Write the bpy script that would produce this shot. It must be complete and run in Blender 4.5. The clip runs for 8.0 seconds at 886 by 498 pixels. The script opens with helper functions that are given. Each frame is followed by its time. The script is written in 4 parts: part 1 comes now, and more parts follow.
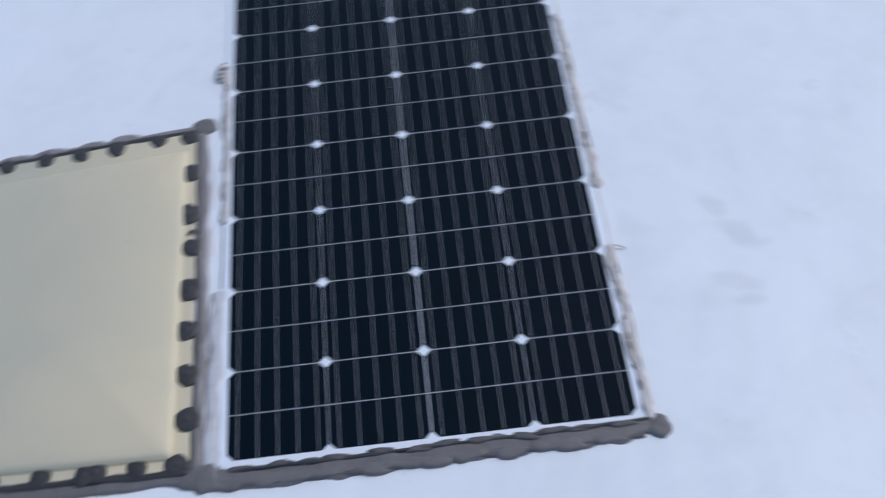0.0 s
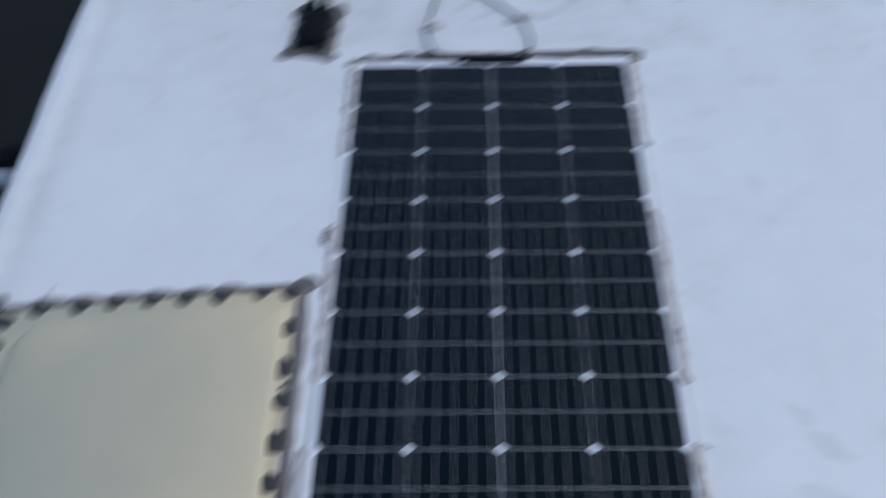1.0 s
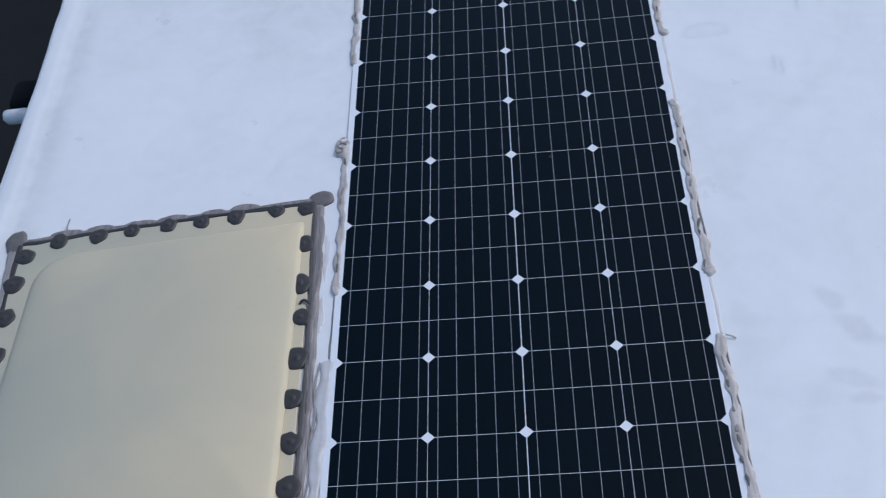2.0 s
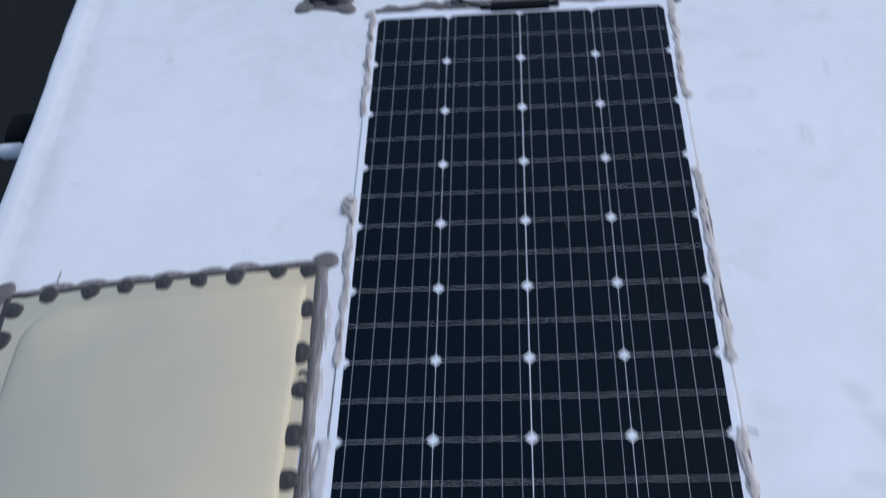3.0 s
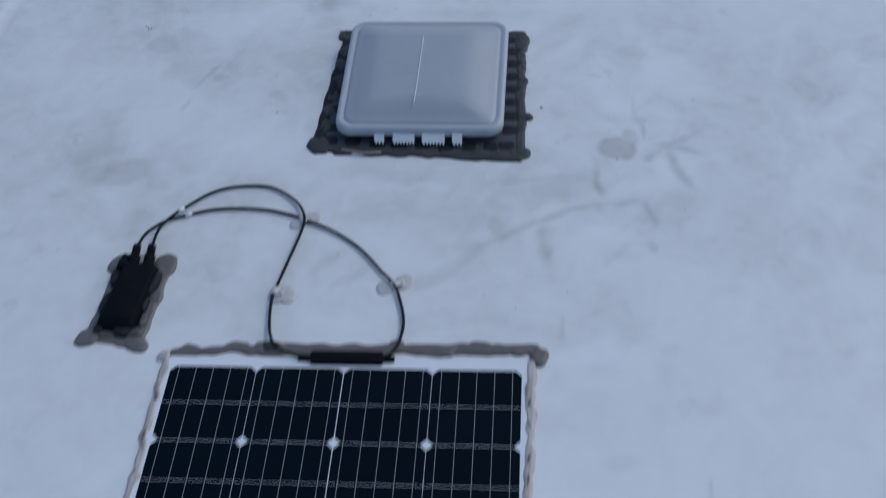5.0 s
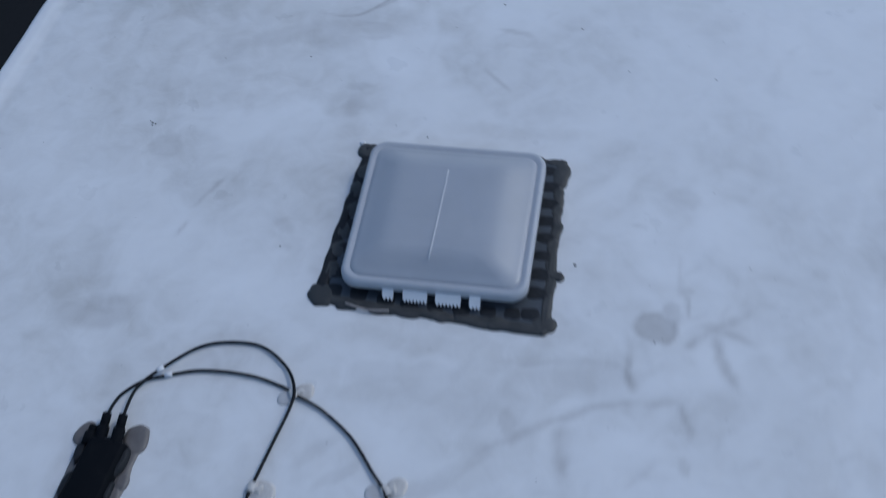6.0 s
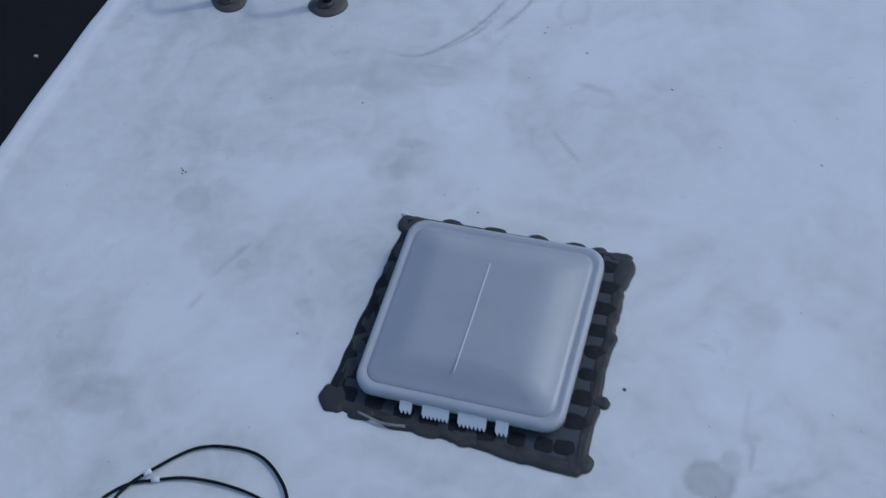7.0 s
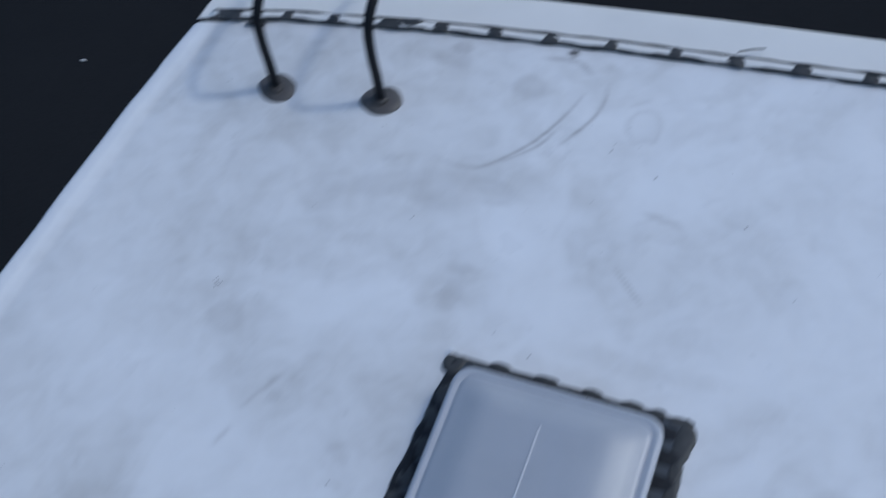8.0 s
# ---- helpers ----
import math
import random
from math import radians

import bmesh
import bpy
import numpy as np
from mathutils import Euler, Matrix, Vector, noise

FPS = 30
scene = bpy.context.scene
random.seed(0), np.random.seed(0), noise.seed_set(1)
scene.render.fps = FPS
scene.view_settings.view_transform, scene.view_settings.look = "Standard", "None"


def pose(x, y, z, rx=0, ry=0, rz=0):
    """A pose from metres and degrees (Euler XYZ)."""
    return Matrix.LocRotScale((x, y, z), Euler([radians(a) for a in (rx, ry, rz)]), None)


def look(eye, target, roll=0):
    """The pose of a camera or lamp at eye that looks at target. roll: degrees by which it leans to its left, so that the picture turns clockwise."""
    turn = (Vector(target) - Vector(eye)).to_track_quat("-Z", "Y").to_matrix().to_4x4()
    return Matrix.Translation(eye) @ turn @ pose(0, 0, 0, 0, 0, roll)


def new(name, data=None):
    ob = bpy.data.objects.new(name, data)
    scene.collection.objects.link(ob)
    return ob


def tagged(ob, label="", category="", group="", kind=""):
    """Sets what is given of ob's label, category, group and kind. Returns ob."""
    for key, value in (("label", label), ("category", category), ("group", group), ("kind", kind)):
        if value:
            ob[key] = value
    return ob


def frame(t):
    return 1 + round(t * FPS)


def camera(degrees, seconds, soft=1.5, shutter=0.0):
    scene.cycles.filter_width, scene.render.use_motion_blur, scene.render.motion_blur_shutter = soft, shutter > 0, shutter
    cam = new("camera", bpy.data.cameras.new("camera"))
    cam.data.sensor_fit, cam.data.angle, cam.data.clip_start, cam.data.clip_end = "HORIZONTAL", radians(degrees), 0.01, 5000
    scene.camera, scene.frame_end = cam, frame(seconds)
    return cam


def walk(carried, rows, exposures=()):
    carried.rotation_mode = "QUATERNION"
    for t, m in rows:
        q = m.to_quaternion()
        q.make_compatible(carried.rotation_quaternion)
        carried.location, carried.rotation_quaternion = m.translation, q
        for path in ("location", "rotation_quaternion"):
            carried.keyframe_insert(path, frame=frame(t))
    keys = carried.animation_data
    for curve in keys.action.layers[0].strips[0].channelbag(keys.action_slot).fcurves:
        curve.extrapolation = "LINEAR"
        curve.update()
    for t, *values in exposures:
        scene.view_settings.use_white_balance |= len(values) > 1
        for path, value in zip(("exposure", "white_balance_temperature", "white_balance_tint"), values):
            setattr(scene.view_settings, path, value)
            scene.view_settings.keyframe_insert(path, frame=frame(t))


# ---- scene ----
cam = camera(41.5, 8.0, soft=1.15, shutter=0.8)
PATH = [
    (0, (0.036, -1.008, 1.595), (0.050, 0.200, 0.002), -6.0),
    (0.03, (0.035, -1.008, 1.596), (0.037, 0.2005, 0.003), -6.0),
    (0.1, (0.022, -1.015, 1.612), (0.021, 0.206, 0.028), -5.3),
    (0.3, (0.023, -1.024, 1.631), (-0.011, 0.235, 0.077), -5.2),
    (0.4, (0.022, -1.007, 1.635), (-0.031, 0.292, 0.115), -4.6),
    (0.5, (0.021, -1.003, 1.638), (-0.037, 0.342, 0.159), -4.5),
    (0.6, (0.007, -0.996, 1.644), (-0.038, 0.397, 0.209), -3.7),
    (0.8, (-0.009, -1.008, 1.638), (-0.054, 0.439, 0.259), -2.9),
    (0.9, (-0.020, -1.017, 1.638), (-0.076, 0.424, 0.253), -2.5),
    (0.97, (-0.034, -1.021, 1.637), (-0.075, 0.415, 0.246), -2.2),
    (1, (-0.036, -1.021, 1.637), (-0.095, 0.406, 0.237), -2.2),
    (1.03, (-0.034, -1.021, 1.636), (-0.116, 0.395, 0.224), -2.4),
    (1.1, (-0.020, -1.021, 1.626), (-0.116, 0.369, 0.191), -3.5),
    (1.2, (-0.013, -1.012, 1.611), (-0.126, 0.348, 0.151), -4.5),
    (2.3, (0.053, -1.004, 1.599), (-0.111, 0.311, 0.101), -10.0),
    (2.5, (0.048, -0.980, 1.611), (-0.115, 0.332, 0.110), -9.8),
    (3, (0.018, -0.856, 1.600), (-0.141, 0.471, 0.112), -7.2),
    (3.2, (-0.012, -0.769, 1.591), (-0.159, 0.574, 0.118), -5.2),
    (3.5, (-0.037, -0.647, 1.618), (-0.175, 0.692, 0.139), -3.9),
    (3.8, (-0.016, -0.565, 1.607), (-0.131, 0.816, 0.163), -4.4),
    (4, (0.066, -0.464, 1.630), (-0.059, 0.905, 0.179), -5.9),
    (4.2, (0.136, -0.373, 1.604), (0.024, 1.018, 0.171), -5.1),
    (4.4, (0.232, -0.239, 1.641), (0.104, 1.125, 0.183), -4.9),
    (4.5, (0.279, -0.202, 1.660), (0.140, 1.158, 0.201), -5.2),
    (4.7, (0.317, -0.126, 1.660), (0.171, 1.237, 0.202), -4.8),
    (5.8, (0.415, 0.477, 1.724), (0.147, 1.744, 0.200), -6.1),
    (6, (0.419, 0.582, 1.763), (0.128, 1.818, 0.217), -5.7),
    (6.5, (0.528, 0.861, 1.728), (0.078, 2.020, 0.161), -8.8),
    (7, (0.517, 1.021, 1.705), (0.004, 2.117, 0.114), -10.9),
    (7.5, (0.435, 1.128, 1.766), (-0.119, 2.181, 0.159), -10.1),
    (7.8, (0.413, 1.215, 1.741), (-0.184, 2.268, 0.149), -10.4),
    (8, (0.405, 1.312, 1.747), (-0.164, 2.369, 0.148), -10.0),
]
walk(cam, [(t, look(eye, target, roll)) for t, eye, target, roll in PATH],
     exposures=[(0.0, 0.33, 5900, 8.5), (0.5, 0.30, 5900, 8.5), (1.0, 0.08, 5860, 6.5), (2.5, 0.31, 5900, 9), (3.2, 0.32, 5870, 8.5), (3.5, 0.29, 5840, 8),
                (4.0, 0.0, 5790, 6), (4.5, -0.17, 5760, 4.5), (6.0, -0.24, 5480, 5.5), (7.0, -0.27, 5450, 5.5), (8.0, -0.05, 5510, 5.5)])

# ---- light: hazy high sun and blue sky ----
SUN_TO = Vector((0.17, 0.085, 0.21)).normalized()
world = bpy.data.worlds.new("sky")
scene.world = world
world.use_nodes = True
sky = world.node_tree.nodes.new("ShaderNodeTexSky")
sky.sky_type = "NISHITA"
sky.sun_disc = False
sky.sun_elevation = math.asin(SUN_TO.z)
sky.sun_rotation = math.atan2(SUN_TO.x, SUN_TO.y)
sky.air_density, sky.dust_density, sky.ozone_density = 1.0, 2.0, 1.0
backg = world.node_tree.nodes["Background"]
world.node_tree.links.new(sky.outputs[0], backg.inputs[0])
backg.inputs[1].default_value = 0.128
sun = bpy.data.lights.new("sun", "SUN")
sun.energy, sun.angle, sun.color = 0.6, radians(4.5), (1.0, 0.93, 0.84)
sun_ob = new("sun", sun)
sun_ob.matrix_world = look(SUN_TO * 20, (0, 0, 0))


# ---- materials ----
class Mat:
    """A node material with a principled shader and short ways to add noise to it."""

    def __init__(self, name, base, rough=0.5, metal=0.0, spec=0.5):
        self.m = bpy.data.materials.new(name)
        self.m.use_nodes = True
        self.t = self.m.node_tree
        self.p = self.t.nodes["Principled BSDF"]
        self.p.inputs["Base Color"].default_value = (*base, 1)
        self.p.inputs["Roughness"].default_value = rough
        self.p.inputs["Metallic"].default_value = metal
        self.p.inputs["Specular IOR Level"].default_value = spec
        self.base = base
        self.col = None
        self.bump_out = None
        self.coord = self.t.nodes.new("ShaderNodeTexCoord")

    def link(self, a, b):
        self.t.links.new(a, b)

    def noise(self, scale, detail=5.0, rough=0.6, space="Object", distort=0.0, stretch=None):
        n = self.t.nodes.new("ShaderNodeTexNoise")
        n.inputs["Scale"].default_value = scale
        n.inputs["Detail"].default_value = detail
        n.inputs["Roughness"].default_value = rough
        n.inputs["Distortion"].default_value = distort
        src = self.coord.outputs[space]
        if stretch:
            mp = self.t.nodes.new("ShaderNodeMapping")
            mp.inputs["Scale"].default_value = stretch
            self.link(src, mp.inputs[0])
            src = mp.outputs[0]
        self.link(src, n.inputs["Vector"])
        return n.outputs["Fac"]

    def span(self, fac, a, b, lo=0.0, hi=1.0):
        r = self.t.nodes.new("ShaderNodeMapRange")
        for k, v in zip((1, 2, 3, 4), (a, b, lo, hi)):
            r.inputs[k].default_value = v
        self.link(fac, r.inputs[0])
        return r.outputs[0]

    def math(self, op, a, b):
        n = self.t.nodes.new("ShaderNodeMath")
        n.operation = op
        for k, v in ((0, a), (1, b)):
            if isinstance(v, (int, float)):
                n.inputs[k].default_value = v
            else:
                self.link(v, n.inputs[k])
        return n.outputs[0]

    def mix(self, fac, colour):
        """Lay a colour over what is there."""
        n = self.t.nodes.new("ShaderNodeMix")
        n.data_type = "RGBA"
        if isinstance(fac, float):
            n.inputs[0].default_value = fac
        else:
            self.link(fac, n.inputs[0])
        if self.col is None:
            n.inputs[6].default_value = (*self.base, 1)
        else:
            self.link(self.col, n.inputs[6])
        n.inputs[7].default_value = (*colour, 1)
        self.col = n.outputs[2]
        self.link(self.col, self.p.inputs["Base Color"])
        return self

    def bump(self, height, strength=0.3, dist=0.001):
        b = self.t.nodes.new("ShaderNodeBump")
        b.inputs["Strength"].default_value = strength
        b.inputs["Distance"].default_value = dist
        self.link(height, b.inputs["Height"])
        if self.bump_out is not None:
            self.link(self.bump_out, b.inputs["Normal"])
        self.bump_out = b.outputs[0]
        self.link(self.bump_out, self.p.inputs["Normal"])
        return self

    def rough(self, fac):
        self.link(fac, self.p.inputs["Roughness"])
        return self

    def attr(self, name):
        a = self.t.nodes.new("ShaderNodeAttribute")
        a.attribute_name = name
        return a.outputs["Fac"]


# white roof membrane: grey weathering, tan stains, scuffs and painted shade laid on by the mesh's own layers
M = Mat("roof_membrane", (0.85, 0.855, 0.86), 0.42)
M.mix(M.span(M.noise(1.9, 3, 0.5, distort=0.5), 0.42, 0.72, 0, 0.14), (0.62, 0.62, 0.61))
M.mix(M.math("MULTIPLY", M.attr("grime_shade"), M.span(M.noise(16, 5, 0.6, distort=0.6), 0.36, 0.66, 0.5, 1.0)), (0.41, 0.395, 0.365))
M.mix(M.math("MULTIPLY", M.attr("stain"), M.span(M.noise(30, 4, 0.6), 0.25, 0.7, 0.62, 1.0)), (0.25, 0.23, 0.215))
M.mix(M.span(M.noise(240, 2, 0.6), 0.74, 0.82, 0, 0.22), (0.4, 0.38, 0.36))
M.rough(M.span(M.noise(7, 4), 0.3, 0.7, 0.26, 0.42))
M.bump(M.noise(15, 3, 0.5), 0.16, 0.003).bump(M.noise(420, 2), 0.08, 0.0004)
MEMBRANE = M.m

M = Mat("cap_gelcoat", (0.80, 0.785, 0.745), 0.38)
M.mix(M.span(M.noise(5, 6), 0.45, 0.75, 0, 0.2), (0.58, 0.57, 0.54))
M.bump(M.noise(60, 3), 0.06, 0.001)
CAP = M.m

M = Mat("sealant_taupe", (0.155, 0.142, 0.135), 0.5)
M.mix(M.span(M.noise(28, 5, 0.65), 0.4, 0.7, 0, 0.6), (0.105, 0.096, 0.091))
M.mix(M.span(M.noise(90, 4, 0.65), 0.55, 0.75, 0, 0.4), (0.24, 0.218, 0.203))
M.bump(M.noise(70, 4), 0.35, 0.002)
TAUPE = M.m

M = Mat("sealant_ash", (0.31, 0.285, 0.27), 0.45)
M.mix(M.span(M.noise(26, 5, 0.65), 0.4, 0.68, 0, 0.6), (0.20, 0.18, 0.168))
M.mix(M.span(M.noise(90, 4, 0.65), 0.55, 0.75, 0, 0.4), (0.42, 0.385, 0.36))
M.bump(M.noise(70, 4), 0.35, 0.002)
ASH = M.m

M = Mat("sealant_pale", (0.54, 0.495, 0.465), 0.42)
M.mix(M.span(M.noise(26, 4, 0.6, stretch=(2.4, 0.6, 1.0)), 0.42, 0.64, 0, 0.8), (0.36, 0.315, 0.28))
M.mix(M.span(M.noise(120, 4, 0.65), 0.62, 0.75, 0, 0.7), (0.16, 0.14, 0.13))
M.bump(M.noise(80, 4), 0.35, 0.002)
PALE = M.m

M = Mat("sealant_smeared", (0.27, 0.243, 0.232), 0.48)
M.mix(M.span(M.noise(24, 4, 0.6, stretch=(3.2, 0.55, 1.0)), 0.42, 0.62, 0, 0.75), (0.145, 0.128, 0.121))
M.mix(M.span(M.noise(40, 4, 0.6, stretch=(3.0, 0.5, 1.0)), 0.55, 0.68, 0, 0.7), (0.40, 0.365, 0.35))
M.bump(M.noise(50, 4, stretch=(2.5, 0.6, 1.0)), 0.4, 0.003)
SMEAR = M.m

M = Mat("sealant_white", (0.58, 0.565, 0.56), 0.4)
M.mix(M.span(M.noise(30, 5, 0.65), 0.45, 0.7, 0, 0.5), (0.42, 0.39, 0.37))
M.bump(M.noise(70, 4), 0.3, 0.002)
MILK = M.m

M = Mat("sealant_film", (0.70, 0.675, 0.66), 0.4)
M.mix(M.span(M.noise(30, 4, 0.6, stretch=(2.4, 0.6, 1.0)), 0.45, 0.7, 0, 0.6), (0.55, 0.52, 0.50))
FILM = M.m

M = Mat("sealant_dark", (0.036, 0.033, 0.031), 0.5)
M.mix(M.span(M.noise(40, 5, 0.65), 0.45, 0.7, 0, 0.5), (0.062, 0.056, 0.053))
M.bump(M.noise(90, 4), 0.35, 0.002)
DARK = M.m

M = Mat("sealant_brown", (0.034, 0.036, 0.037), 0.6)
M.mix(M.span(M.noise(24, 5, 0.65), 0.42, 0.68, 0, 0.7), (0.074, 0.073, 0.071))
M.bump(M.noise(80, 4), 0.35, 0.002)
BROWN = M.m

M = Mat("sealant_soot", (0.018, 0.020, 0.024), 0.6, spec=0.2)
M.mix(M.span(M.noise(60, 5, 0.65), 0.45, 0.7, 0, 0.5), (0.036, 0.037, 0.040))
M.bump(M.noise(90, 4), 0.35, 0.002)
SOOT = M.m

M = Mat("sealant_umber", (0.098, 0.089, 0.084), 0.55)
M.mix(M.span(M.noise(45, 5, 0.65), 0.42, 0.7, 0, 0.6), (0.060, 0.055, 0.052))
M.bump(M.noise(80, 4), 0.35, 0.002)
UMBER = M.m

M = Mat("cream_plastic", (0.67, 0.575, 0.395), 0.5, spec=0.25)
# greyer to the left: the sky's reflection there is put into the colour
sep = M.t.nodes.new("ShaderNodeSeparateXYZ")
M.link(M.coord.outputs["Object"], sep.inputs[0])
sky_grey = M.math("ADD", M.math("MULTIPLY", sep.outputs[0], -1.6), M.math("MULTIPLY", M.noise(3.0, 4, 0.5, distort=0.4), 1.6))
M.mix(M.span(sky_grey, 1.35, 2.25, 0, 0.8), (0.43, 0.43, 0.345))
M.mix(M.span(M.noise(38, 5, 0.7), 0.6, 0.8, 0, 0.25), (0.42, 0.39, 0.30))
M.bump(M.noise(300, 2), 0.05, 0.0004)
CREAM = M.m

# lid centre: toned darker to stand for the dark opening showing through
M = Mat("frosted_lid", (0.405, 0.425, 0.465), 0.38, spec=0.6)
M.mix(M.span(M.noise(7, 4), 0.45, 0.7, 0, 0.4), (0.33, 0.345, 0.375))
M.mix(M.span(M.noise(5, 3, distort=0.6), 0.48, 0.75, 0, 0.4), (0.49, 0.495, 0.50))
M.mix(M.span(M.noise(130, 4), 0.68, 0.76, 0, 0.4), (0.22, 0.22, 0.23))
M.p.inputs["Subsurface Weight"].default_value = 0.15
M.p.inputs["Subsurface Radius"].default_value = (0.01, 0.01, 0.01)
M.bump(M.noise(300, 2), 0.05, 0.0004)
LID = M.m

# same plastic as the lid centre, painted paler for its sky-lit edge
M = Mat("frosted_rim_lit", (0.455, 0.475, 0.51), 0.42)
M.mix(M.span(M.noise(14, 5), 0.45, 0.7, 0, 0.5), (0.385, 0.40, 0.43))
M.mix(M.span(M.noise(110, 4), 0.62, 0.74, 0, 0.4), (0.29, 0.29, 0.30))
M.p.inputs["Subsurface Weight"].default_value = 0.15
M.p.inputs["Subsurface Radius"].default_value = (0.01, 0.01, 0.01)
RIM = M.m

M = Mat("white_plastic", (0.74, 0.75, 0.77), 0.4)
M.mix(M.span(M.noise(60, 4), 0.5, 0.75, 0, 0.3), (0.55, 0.55, 0.55))
WHITE = M.m

M = Mat("grey_flange", (0.058, 0.067, 0.080), 0.5)
M.mix(M.span(M.noise(35, 5), 0.45, 0.7, 0, 0.5), (0.045, 0.052, 0.061))
M.bump(M.noise(150, 3), 0.1, 0.0008)
FLANGE = M.m

M = Mat("black_plastic", (0.0048, 0.006, 0.0085), 0.7, spec=0.07)
M.mix(M.span(M.noise(50, 4), 0.5, 0.75, 0, 0.5), (0.0105, 0.0115, 0.0135))
M.bump(M.noise(350, 2), 0.08, 0.0004)
BLACK = M.m

M = Mat("cable_rubber", (0.0045, 0.0058, 0.0085), 0.5, spec=0.2)
M.mix(M.span(M.noise(60, 4), 0.5, 0.75, 0, 0.4), (0.010, 0.011, 0.0135))
RUBBER = M.m

M = Mat("silicon_cell", (0.0006, 0.0046, 0.0082), 0.28, spec=0.105)
oi = M.t.nodes.new("ShaderNodeObjectInfo")
M.mix(M.span(oi.outputs["Random"], 0, 1, 0, 0.6), (0.0008, 0.0056, 0.0100))
M.mix(M.span(M.noise(300, 3, space="Object"), 0.70, 0.78, 0, 0.3), (0.05, 0.05, 0.05))
M.bump(M.noise(900, 2), 0.05, 0.0002)
CELL = M.m

M = Mat("panel_backsheet", (0.80, 0.82, 0.85), 0.35)
M.mix(M.span(M.noise(40, 4), 0.5, 0.75, 0, 0.2), (0.6, 0.6, 0.6))
SHEET = M.m

M = Mat("solder_ribbon", (0.42, 0.43, 0.45), 0.45, metal=0.25)
M.mix(M.span(M.noise(120, 3), 0.4, 0.7, 0, 0.4), (0.34, 0.34, 0.35))
RIBBON = M.m

M = Mat("clear_pad", (0.54, 0.535, 0.535), 0.25)
M.mix(M.span(M.noise(80, 4), 0.4, 0.7, 0, 0.5), (0.42, 0.41, 0.40))
PAD = M.m

M = Mat("cloudy_plastic", (0.60, 0.575, 0.545), 0.4)
M.mix(M.span(M.noise(150, 4), 0.4, 0.7, 0, 0.6), (0.44, 0.42, 0.39))
CLOUDY = M.m

M = Mat("asphalt", (0.0115, 0.0125, 0.0145), 0.9, spec=0.15)
M.mix(M.span(M.noise(0.7, 5), 0.4, 0.7, 0, 0.6), (0.017, 0.018, 0.020))
M.mix(M.span(M.noise(60, 3), 0.5, 0.75, 0, 0.6), (0.006, 0.0065, 0.007))
M.bump(M.noise(90, 4), 0.5, 0.006)
ASPHALT = M.m

M = Mat("wall_panel", (0.70, 0.69, 0.66), 0.4)
M.mix(M.span(M.noise(3, 5), 0.4, 0.7, 0, 0.3), (0.55, 0.54, 0.52))
WALL = M.m


# ---- mesh helpers ----
def finish(bm, name, mat, smooth=True):
    bmesh.ops.recalc_face_normals(bm, faces=bm.faces)
    me = bpy.data.meshes.new(name)
    bm.to_mesh(me)
    bm.free()
    me.materials.append(mat)
    if smooth:
        me.shade_smooth()
    return me


def part(name, bm, mat, parent=None, label="", smooth=True):
    ob = new(name, finish(bm, name, mat, smooth))
    if parent is not None:
        ob.parent = parent
    if label:
        tagged(ob, label)
    return ob


def thing(name, at, label, category, group="", kind=""):
    ob = new(name)
    ob.empty_display_size = 0.05
    ob.location = at
    bpy.context.view_layer.update()
    return tagged(ob, label, category, group, kind)


def under(ob, parent):
    """Parent ob without moving it."""
    ob.parent = parent
    ob.matrix_parent_inverse = Matrix.Translation(-parent.location)
    return ob


def piece(name, bm, mat, parent, label="", smooth=True):
    """A part given in world places."""
    return under(part(name, bm, mat, None, label, smooth), parent)


def skin(loops, closed=True, caps=True):
    """A bmesh through loops of points, each joined to the next."""
    bm = bmesh.new()
    rows = [[bm.verts.new(p) for p in loop] for loop in loops]
    n = len(rows[0])
    for a, b in zip(rows, rows[1:]):
        for i in range(n if closed else n - 1):
            j = (i + 1) % n
            bm.faces.new((a[i], a[j], b[j], b[i]))
    if caps and closed:
        bm.faces.new(rows[0][::-1])
        bm.faces.new(rows[-1])
    return bm


def box(lo, hi, bevel=0.0, segs=2):
    bm = bmesh.new()
    bmesh.ops.create_cube(bm, size=1)
    for v in bm.verts:
        v.co = Vector([a + (b - a) * (c + 0.5) for a, b, c in zip(lo, hi, v.co)])
    if bevel:
        bmesh.ops.bevel(bm, geom=bm.edges[:], offset=bevel, segments=segs, affect="EDGES", profile=0.5)
    return bm


def smooth_path(points, step=0.004):
    """Points along a smooth curve through the given ones, evenly spaced."""
    p = [Vector(q) for q in points]
    if len(p) == 2:
        dense = [p[0].lerp(p[1], i / 50) for i in range(51)]
    else:
        ends = [p[0] * 2 - p[1]] + p + [p[-1] * 2 - p[-2]]
        dense = []
        for a, b, c, d in zip(ends, ends[1:], ends[2:], ends[3:]):
            for i in range(16):
                t = i / 16
                dense.append(0.5 * ((2 * b) + (c - a) * t + (2 * a - 5 * b + 4 * c - d) * t * t + (3 * b - a - 3 * c + d) * t**3))
        dense.append(p[-1])
    gone = [0.0]
    for a, b in zip(dense, dense[1:]):
        gone.append(gone[-1] + (b - a).length)
    n = max(3, int(gone[-1] / step))
    at = np.linspace(0, gone[-1], n)
    return [Vector(q) for q in np.stack([np.interp(at, gone, [v[k] for v in dense]) for k in range(3)], 1)]


def wobble(s, seed, scale):
    return noise.noise(Vector((s * scale, seed * 7.31, seed * 1.7)))


